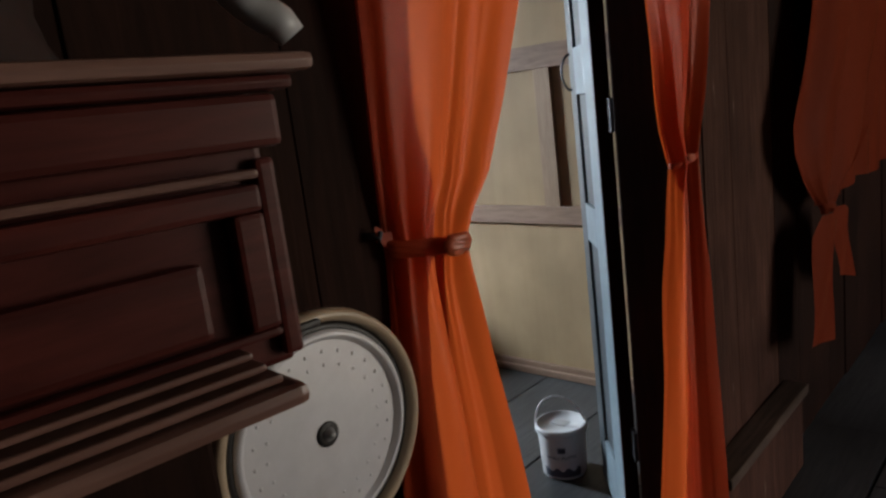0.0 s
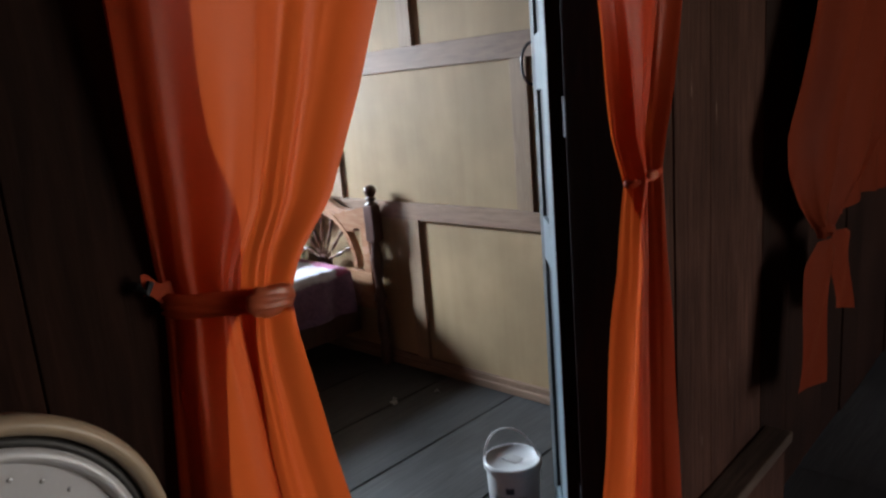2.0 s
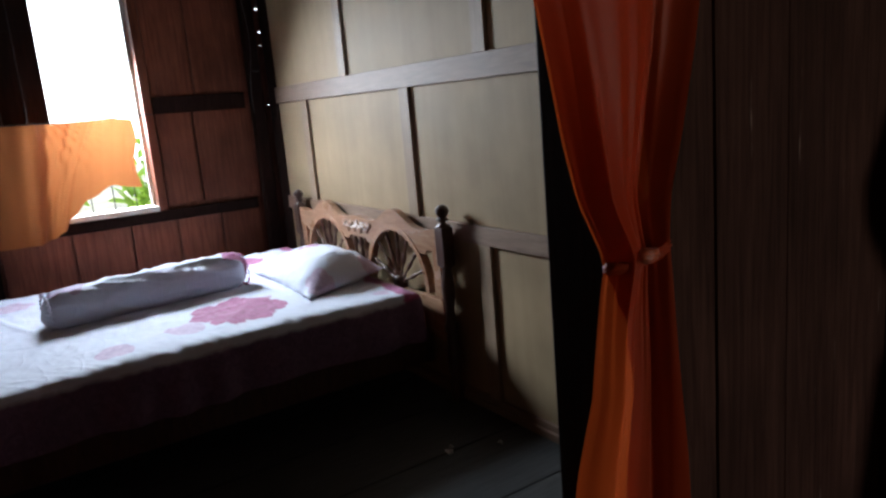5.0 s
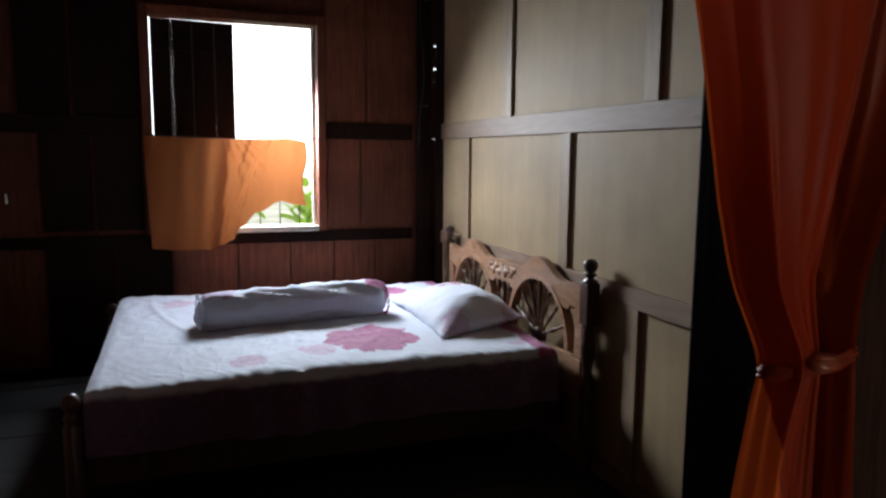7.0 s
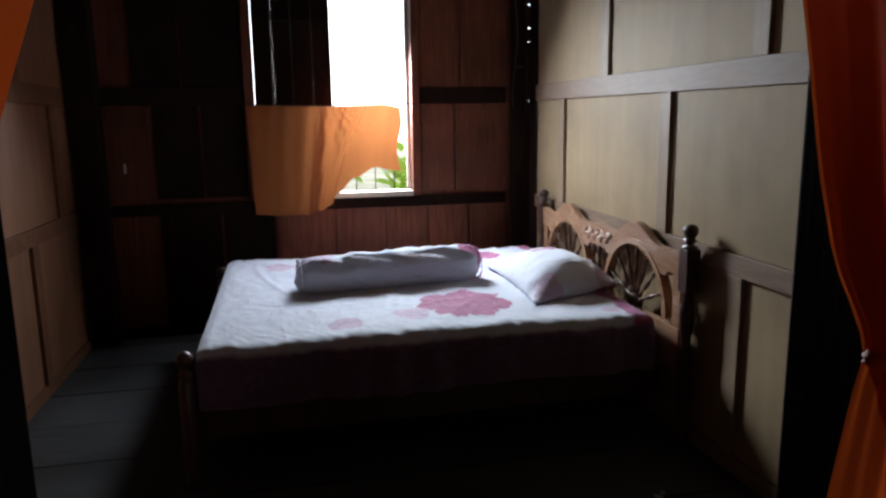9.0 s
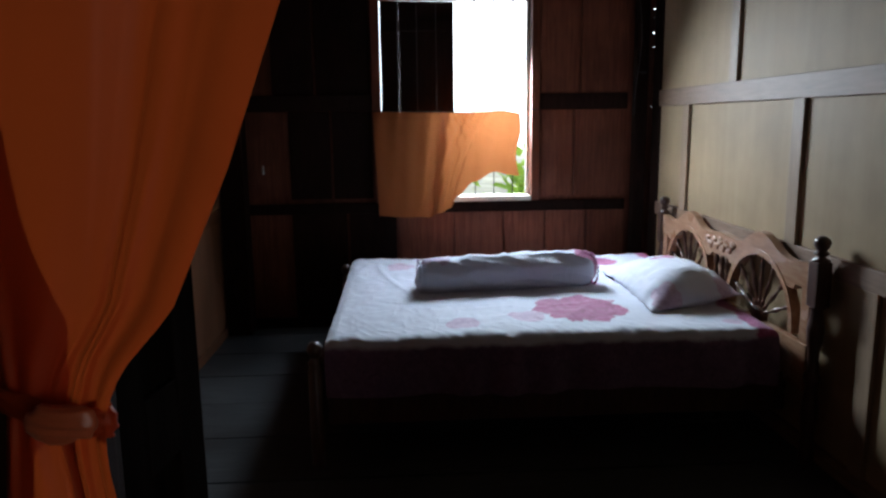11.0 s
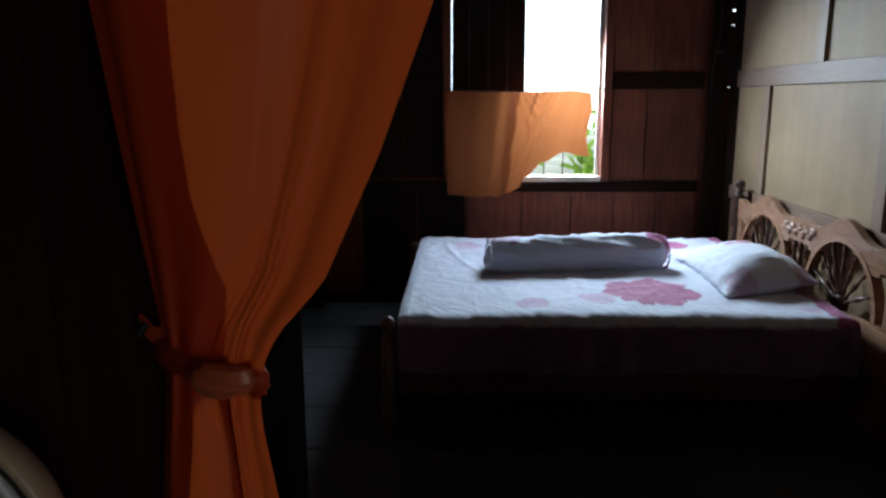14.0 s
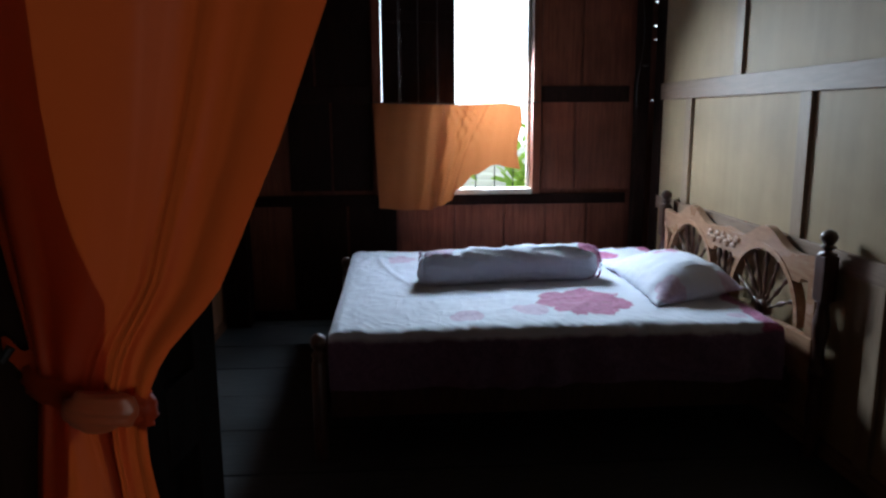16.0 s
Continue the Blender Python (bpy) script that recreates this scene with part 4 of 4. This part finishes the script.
curtain_far = curtain("dull orange satin curtain, darkened in colour for its dim place, knotted up against the dark wall",
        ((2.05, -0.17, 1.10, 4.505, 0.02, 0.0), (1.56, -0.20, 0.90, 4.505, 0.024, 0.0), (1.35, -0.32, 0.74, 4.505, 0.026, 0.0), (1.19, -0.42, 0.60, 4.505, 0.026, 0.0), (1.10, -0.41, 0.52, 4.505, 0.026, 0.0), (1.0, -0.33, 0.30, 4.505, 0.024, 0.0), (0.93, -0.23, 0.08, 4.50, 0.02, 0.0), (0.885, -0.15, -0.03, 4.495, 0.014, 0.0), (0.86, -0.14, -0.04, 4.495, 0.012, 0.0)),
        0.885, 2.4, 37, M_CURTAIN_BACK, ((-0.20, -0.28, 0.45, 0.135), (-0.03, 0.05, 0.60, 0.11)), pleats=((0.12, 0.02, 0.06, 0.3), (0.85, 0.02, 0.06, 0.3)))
# Its loose half hangs behind, to a short hem.
bm = bmesh.new()
grid = [[bm.verts.new((4.448 + 0.014 * math.sin(u * 38) + 0.006 * noise.noise(Vector((u * 6, v * 3, 2.0))), -0.06 + 1.42 * u, 2.05 + (0.875 + 0.012 * math.sin(u * 17) - 2.05) * v)) for u in [i / 60 for i in range(61)]] for v in [j / 24 for j in range(25)]]
for p, q in zip(grid, grid[1:]):
    for i in range(60):
        bm.faces.new((p[i], p[i + 1], q[i + 1], q[i]))
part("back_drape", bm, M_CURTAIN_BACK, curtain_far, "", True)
for y0, y1 in ((DOOR[0] - 0.01, DOOR[1] + 0.16), (-0.28, 1.42)):
    rod = thing("curtain_rod", DX1 + 0.075, y0, 2.06, "thin iron curtain rod", "curtain rod")
    part("rod", tube(bmesh.new(), [(DX1 + 0.077, y0 - 0.02, 2.065), (DX1 + 0.077, y1 + 0.02, 2.065)], 0.007, 8), M_IRON, rod)
    for yy in (y0, y1):
        part("bracket", boxed(DX1 - 0.004, DX1 + 0.082, yy - 0.006, yy + 0.006, 2.05, 2.062, bevel=0.001), M_IRON, rod)


# ---- door leaf ----
def door_leaf(name, label, hinge, end, m_rail, m_panel, pull):
    """Narrow ledged leaf, hinged at its own origin and reaching along -x."""
    th = new(name)
    th.empty_display_size = 0.05
    tagged(th, label, "door", kind="structure")
    w, h, t = math.dist(hinge, end), 2.02, 0.032

    def bit(name, *d, mat=m_rail, label="", bevel=0.003):
        ob = part(name, boxed(*d, bevel=bevel), mat, None, label)
        ob.parent = th
        return ob

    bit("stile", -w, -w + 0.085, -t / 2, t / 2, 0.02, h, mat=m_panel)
    bit("stile", -0.14, 0.0, -t / 2, t / 2, 0.02, h)
    for z0, z1 in ((0.02, 0.20), (0.90, 1.02), (1.36, 1.50), (1.88, h)):
        bit("rail", -w + 0.085, -0.14, -t / 2, t / 2, z0, z1)
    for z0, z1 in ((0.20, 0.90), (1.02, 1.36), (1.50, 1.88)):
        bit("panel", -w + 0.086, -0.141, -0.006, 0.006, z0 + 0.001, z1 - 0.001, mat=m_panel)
    ob = part("edge_batten", boxed(0.0, 0.012, -t / 2 - 0.004, t / 2 + 0.006, 0.02, h, bevel=0.003), M_DARK, None, "dark hinge stile edge")
    ob.parent = th
    if pull:
        ob = part("pull_ring", tube(bmesh.new(), [(-w + 0.05 + 0.0, -t / 2 - 0.005 - 0.028 * math.sin(math.pi * k / 12), 1.43 + 0.055 * math.cos(math.pi * k / 12)) for k in range(13)], 0.004, 8), M_IRON, None, "thin wire pull")
        ob.parent = th
    for z in (0.3, 1.25, 1.75):
        bit("hinge", -0.02, 0.05, 0.008, 0.02, z, z + 0.09, mat=M_IRON, bevel=0.002)
    ang = math.degrees(math.atan2(hinge[1] - end[1], hinge[0] - end[0]))
    th.matrix_basis = pose(hinge[0], hinge[1], 0.0, 0, 0, ang)
    return th


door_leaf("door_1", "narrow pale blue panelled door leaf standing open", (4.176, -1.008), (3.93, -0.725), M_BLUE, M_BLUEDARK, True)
door_leaf("door_2", "narrow dark panelled door leaf folded back square to the wall", (4.195, -2.12), (3.872, -2.079), M_NEARBLACK, M_NEARBLACK, False)


# ---- bucket ----
def build_bucket(bx, by):
    th = thing("paint_bucket", bx, by, 0.0, "small white putty bucket with printed label and wire handle", "bucket")
    part("body", lathe(bmesh.new(), [(0.078, 0.0), (0.081, 0.004), (0.088, 0.17), (0.088, 0.176)], bx, by, 0.0, 36), M_WHITEP, th, "", True)
    part("lid", lathe(bmesh.new(), [(0.092, 0.168), (0.096, 0.172), (0.096, 0.190), (0.092, 0.194), (0.086, 0.194), (0.084, 0.188), (0.002, 0.188)], bx, by, 0.0, 36), M_WHITEP, th, "", True)
    tag = part("lid_sticker", boxed(bx - 0.03, bx + 0.03, by - 0.022, by + 0.022, 0.1882, 0.1892, bevel=0), paint("grey_sticker", (0.45, 0.45, 0.45), 0.5), th, "faded square sticker")
    pts = []
    for k in range(25):
        a = math.pi * k / 24
        pts.append((bx - 0.094 * math.cos(a) * 0.85 - 0.03 * math.sin(a), by - 0.094 * math.cos(a) * 0.5 + 0.02 * math.sin(a), 0.165 + 0.115 * math.sin(a)))
    part("handle", tube(bmesh.new(), pts, 0.003, 8), M_WHITEP, th, "white wire handle")
    # Printed band of the label, on the side turned to the doorway.
    ink = paint("dark_blue_ink", (0.04, 0.045, 0.07), 0.5)
    face = math.atan2(-1.6, 1.1)

    def patch(name, a0, a1, z0, z1, mat, wavy=0.0):
        bm = bmesh.new()
        n = 24
        lo, hi = [], []
        for k in range(n + 1):
            a = face + a0 + (a1 - a0) * k / n
            for dst, z in ((lo, z0), (hi, z1 + wavy * math.sin(k * 0.9))):
                rr = 0.081 + 0.007 * z / 0.17 + 0.0012
                dst.append(bm.verts.new((bx + rr * math.cos(a), by + rr * math.sin(a), z)))
        for k in range(n):
            bm.faces.new((lo[k], lo[k + 1], hi[k + 1], hi[k]))
        return part(name, bm, mat, th, "", True)

    patch("label_band", -0.95, 0.75, 0.012, 0.042, ink, 0.007)
    patch("emblem", -0.24, 0.08, 0.108, 0.130, ink, 0.004)
    txt = bpy.data.curves.new("lettering", "FONT")
    txt.body, txt.size, txt.align_x, txt.align_y = "WALL PUTTY", 0.0185, "CENTER", "CENTER"
    txt.extrude = 0.0004
    tob = bpy.data.objects.new("lettering", txt)
    scene.collection.objects.link(tob)
    bpy.context.view_layer.update()
    me = bpy.data.meshes.new_from_object(tob.evaluated_get(bpy.context.evaluated_depsgraph_get()))
    bpy.data.objects.remove(tob)
    for v in me.vertices:
        a = face - 0.08 + v.co.x / 0.087
        rr = 0.0874 + v.co.z
        v.co = Vector((bx + rr * math.cos(a), by + rr * math.sin(a), 0.090 + v.co.y))
    me.materials.clear()
    me.materials.append(ink)
    ob = new("lettering", me)
    ob.parent = th
    ob.matrix_parent_inverse = Matrix.Translation(th.location).inverted()
    ob["label"] = "dark printed words"
    return th


build_bucket(3.755, -0.735)


# ---- cabinet ----
def build_cabinet():
    """A tall cabinet; its drawer tier stands proud over a recessed lower body, darkened in colour for shade."""
    th = thing("cabinet", 4.6, -2.9, 0.0, "dark red varnished wooden cabinet with moulded drawer fronts", "cabinet")
    yr, yl, xf, xb = -2.50, -3.45, 4.835, 4.505
    # Shade below the ledge is given by the dark wood of the body.
    part("body", boxed(xb, xf - 0.05, yl + 0.02, yr - 0.05, 0.0, 1.221, bevel=0.004), M_DARK, th, "lower body, coloured dark for the shade under the ledge")
    part("upper_case", boxed(xb, xf - 0.018, yl + 0.01, yr - 0.008, 1.234, 1.383, bevel=0.004), M_CABINET, th)
    part("top_board", boxed(xb, xf + 0.014, yl, yr + 0.012, 1.385, 1.394, bevel=0.0042), M_CABTOP, th, "rounded top board, paler in colour for its highlight")
    part("cornice", boxed(xf - 0.018, xf + 0.004, yl, yr + 0.004, 1.3775, 1.3845, bevel=0.003), M_CABINET, th)
    part("base_ledge", boxed(xb, xf + 0.016, yl, yr - 0.021, 1.2215, 1.2325, bevel=0.005), M_CABTOP, th, "projecting ledge, paler in colour for its highlight")
    for z0, z1, out, end in ((1.2335, 1.238, 0.006, 0.030), (1.241, 1.2445, 0.003, 0.036), (1.248, 1.2515, 0.0, 0.041)):
        part("moulding", boxed(xf - 0.018, xf + out, yl + 0.01, yr - end, z0, z1, bevel=0.0016), M_CABTOP, th)
    part("corner_stile", boxed(xf - 0.018, xf - 0.010, yr - 0.017, yr - 0.006, 1.240, 1.345, bevel=0.003), M_CABINET, th)
    part("frieze", boxed(xf - 0.018, xf - 0.004, yl + 0.01, yr - 0.002, 1.350, 1.3765, bevel=0.004), M_CABINET, th)
    part("moulding", boxed(xf - 0.018, xf + 0.002, yl + 0.01, yr - 0.022, 1.336, 1.3405, bevel=0.002), M_CABTOP, th)
    for a, b in ((yl + 0.03, yl + 0.45), (yl + 0.48, yr - 0.020)):
        dr = part("drawer", boxed(xf - 0.018, xf - 0.015, a, b, 1.254, 1.333, bevel=0.001), M_CABINET, th)
        for d in ((a, b, 1.319, 1.333), (a, b, 1.254, 1.259), (a, a + 0.017, 1.259, 1.319), (b - 0.017, b, 1.259, 1.319)):
            part("drawer_moulding", boxed(xf - 0.0145, xf - 0.003, d[0], d[1], d[2], d[3], bevel=0.003), M_CABINET, dr)
        part("drawer_field", boxed(xf - 0.0145, xf - 0.005, a + 0.035, b - 0.035, 1.262, 1.300, bevel=0.004), M_CABINET, dr)
    # It stands slightly askew to the wall.
    turn = Matrix.Translation((xf, yr, 0)) @ Matrix.Rotation(radians(-5), 4, "Z") @ Matrix.Translation((-xf, -yr, 0))
    for ob in th.children_recursive:
        ob.data.transform(turn)
    return th


build_cabinet()
# A dark cloth bundle with a white cord lies on the cabinet.
bm = bmesh.new()
v = bmesh.ops.create_icosphere(bm, subdivisions=4, radius=1.0)["verts"]
for q in v:
    n = noise.noise(q.co * 2.1) * 0.16 + noise.noise(q.co * 5.5) * 0.05
    q.co = Vector((4.62 + q.co.x * 0.16 * (1 + n), -2.80 + q.co.y * 0.27 * (1 + n), 1.398 + max(0.0, (q.co.z + 0.25)) * 0.12 * (1 + n)))
bag = thing("black_bag", 4.62, -2.80, 1.396, "crumpled black bag lying on the cabinet", "bag")
part("sack", bm, M_BLACK, bag, "", True)
part("cord", tube(bmesh.new(), [(4.838 - 0.002 * k, -2.492 - 0.0045 * k, 1.402 + 0.0045 * k + 0.0025 * math.sin(k * 1.3)) for k in range(16)], [0.0075 + 0.002 * math.sin(k * 0.9) ** 2 for k in range(16)], 10), M_WHITEP, bag, "pale twisted cord", True)


# ---- rice cooker ----
def build_cooker(cx, cy, cz, r):
    th = thing("rice_cooker", cx, cy, cz - r - 0.26, "beige rice cooker with its lid standing open", "rice cooker")
    base = cz - r - 0.26
    part("body", lathe(bmesh.new(), [(r * 0.86, base), (r * 0.92, base + 0.01), (r * 0.98, base + 0.20), (r, base + 0.235), (r * 0.97, base + 0.245), (r * 0.84, base + 0.245), (r * 0.83, base + 0.20), (0.01, base + 0.16)], cx + r * 0.98, cy, 0.0, 48), M_WHITEP, th, "", True)
    part("body_rim", lathe(bmesh.new(), [(r * 0.985, base + 0.205), (r * 1.01, base + 0.21), (r * 1.01, base + 0.225), (r * 0.985, base + 0.23)], cx + r * 0.98, cy, 0.0, 48), M_BEIGE, th, "", True)
    lid = part("lid", lathe(bmesh.new(), [(r * 0.55, -0.045), (r * 0.85, -0.035), (r * 0.98, -0.012), (r, 0.004), (r * 0.985, 0.014), (r * 0.945, 0.018), (r * 0.90, 0.012), (r * 0.885, 0.0), (r * 0.88, -0.004), (0.002, -0.004)], cx, cy, cz, 64, "X"), M_BEIGE, th, "beige plastic lid rim", True)
    part("lid_gasket", lathe(bmesh.new(), [(r * 0.885, -0.003), (r * 0.885, 0.006), (r * 0.84, 0.008), (r * 0.80, 0.004), (r * 0.78, -0.003)], cx, cy, cz, 64, "X"), M_BLACK, lid, "black rubber gasket", True)
    plate = part("inner_plate", lathe(bmesh.new(), [(r * 0.83, -0.002), (r * 0.83, 0.010), (r * 0.80, 0.014), (r * 0.765, 0.013), (r * 0.75, 0.006), (r * 0.74, 0.006), (r * 0.40, 0.008), (0.002, 0.009)], cx, cy, cz, 64, "X"), M_ALU, lid, "dimpled aluminium inner plate", True)
    part("centre_bolt", lathe(bmesh.new(), [(0.008, 0.008), (0.0085, 0.012), (0.006, 0.013), (0.005, 0.018), (0.002, 0.021)], cx, cy, cz, 16, "X"), M_STEEL, plate, "steel centre bolt", True)
    part("bolt_washer", lathe(bmesh.new(), [(0.015, 0.006), (0.015, 0.0105), (0.011, 0.011)], cx, cy, cz, 20, "X"), M_BLACK, plate, "dark washer", True)
    part("catch", boxed(cx + 0.012, cx + 0.024, cy - 0.034, cy + 0.006, cz + r * 0.90, cz + r * 0.955, bevel=0.003), M_BLACK, lid, "dark catch")
    bm = bmesh.new()
    for ring, count in ((0.66, 26), (0.55, 22)):
        for k in range(count):
            a = 2 * math.pi * k / count
            vv = bmesh.ops.create_icosphere(bm, subdivisions=1, radius=0.0023)["verts"]
            for q in vv:
                q.co = Vector((cx + 0.007 + q.co.x * 0.35, cy + r * ring * math.cos(a) + q.co.y, cz + r * ring * math.sin(a) + q.co.z))
    part("dimpling", bm, M_ALU, plate, "", True)["kind"] = "stuff"
    stand = thing("stool", cx + r, cy, 0.0, "plain dark wooden stool under the rice cooker", "stool")
    part("seat", boxed(cx - 0.02, cx + 2 * r + 0.01, cy - r, cy + r, base - 0.03, base, bevel=0.004), M_DARK, stand)
    for dx in (0.01, 2 * r - 0.03):
        for dy in (-r + 0.02, r - 0.06):
            part("leg", boxed(cx + dx, cx + dx + 0.04, cy + dy, cy + dy + 0.04, 0.0, base - 0.03, bevel=0.003), M_DARK, stand)


build_cooker(4.495, -2.277, 1.012, 0.146)


# ---- scraps of paper on the floor ----
for sx, sy, sr, turn in ((2.79, -0.392, 0.022, 0.4), (2.876, -0.187, 0.013, 1.3), (2.765, -0.36, 0.012, 2.2)):
    bm = bmesh.new()
    ring = [bm.verts.new((sx + sr * (1 + 0.35 * math.sin(3 * a + turn)) * math.cos(a + turn), sy + sr * 0.7 * math.sin(a + turn), 0.006 + 0.006 * (math.sin(2 * a) + 1))) for a in [math.pi * k / 5 for k in range(10)]]
    mid = bm.verts.new((sx, sy, 0.012))
    for p, q in zip(ring, ring[1:] + ring[:1]):
        bm.faces.new((p, q, mid))
    r = bmesh.ops.extrude_face_region(bm, geom=list(bm.faces))
    for q in r["geom"]:
        if isinstance(q, bmesh.types.BMVert):
            q.co.z -= 0.004
    solid("paper_scrap", bm, M_WHITEP, "small crumpled scrap of white paper on the floor", "litter", group="paper scraps")


# ---- outside ----
def build_bush(x, y, z, w, h, n, seed):
    r = random.Random(seed)
    th = thing("bush", x, y, -1.2, "sunlit leafy green bush outside the window", "bush")
    bm = bmesh.new()
    for k in range(9):
        a = r.uniform(0, 6.28)
        top = (x + 0.4 * w * math.cos(a), y + 0.5 * w * math.sin(a), z + r.uniform(0.1, 0.5) * h)
        tube(bm, [(x + 0.02 * k, y, -1.2), (x + 0.2 * w * math.cos(a), y + 0.2 * w * math.sin(a), (z - 1.2) / 2), top], [0.03, 0.02, 0.006], 6)
    part("stems", bm, M_DARK, th)
    bm = bmesh.new()
    for k in range(n):
        c = Vector((x + r.gauss(0, 0.3) * w, y + r.gauss(0, 0.3) * w, z + r.gauss(0, 0.3) * h))
        rot = Euler((r.uniform(-0.9, 0.9), r.uniform(-0.9, 0.9), r.uniform(0, 6.28))).to_matrix()
        s = r.uniform(0.05, 0.11)
        pts = ((-1, 0, 0), (-0.35, 0.42, 0.06), (0.4, 0.36, 0.08), (1, 0, -0.1), (0.4, -0.36, 0.08), (-0.35, -0.42, 0.06))
        bm.faces.new([bm.verts.new(c + rot @ (Vector(p) * s)) for p in pts])
    lf = part("leaves", bm, M_LEAF, th)
    lf["kind"] = "stuff"


build_bush(-1.7, -0.22, 0.62, 0.75, 0.9, 1700, 4)
build_bush(-4.0, -0.6, -0.1, 1.2, 0.8, 1200, 9)

# ---- floorboards ----
floor = solid("floor", boxed(-0.1, OUT_X + 0.1, OUT_Y0 - 0.1, OUT_Y1 + 0.1, -0.10, -0.022, bevel=0), M_FLOORBASE, "worn grey plank floor", "floor", "structure")
rng = random.Random(8)


def floor_plank(x0, x1, y0, y1, z):
    """A broad worn board with uneven edges."""
    bm = bmesh.new()
    n = 10
    left = [(x0 + rng.uniform(0.002, 0.009), y0 + (y1 - y0) * k / n) for k in range(n + 1)]
    right = [(x1 - rng.uniform(0.002, 0.009), y0 + (y1 - y0) * k / n) for k in range(n + 1)]
    top_l = [bm.verts.new((*p, z)) for p in left]
    top_r = [bm.verts.new((*p, z)) for p in right]
    low_l = [bm.verts.new((p[0], p[1], -0.022)) for p in left]
    low_r = [bm.verts.new((p[0], p[1], -0.022)) for p in right]
    for k in range(n):
        bm.faces.new((top_l[k], top_r[k], top_r[k + 1], top_l[k + 1]))
        bm.faces.new((low_l[k], top_l[k], top_l[k + 1], low_l[k + 1]))
        bm.faces.new((top_r[k], low_r[k], low_r[k + 1], top_r[k + 1]))
    bm.faces.new((low_l[0], low_r[0], top_r[0], top_l[0]))
    bm.faces.new((top_l[-1], top_r[-1], low_r[-1], low_l[-1]))
    return bm


x = -0.16
while x < OUT_X:
    w = rng.uniform(0.20, 0.22) if rng.random() < 0.35 and x > 3.3 else 0.42
    cuts = [OUT_Y0, rng.uniform(-4.2, -3.2), 0.05, OUT_Y1] if x < DX0 else [OUT_Y0, rng.uniform(-3.4, -2.6), rng.uniform(-0.4, 0.5), OUT_Y1]
    for a, b in zip(cuts, cuts[1:]):
        part("plank", floor_plank(x, x + w, a + 0.002, b - 0.002, rng.uniform(-0.004, 0.0)), M_PLANK, floor)
    x += w
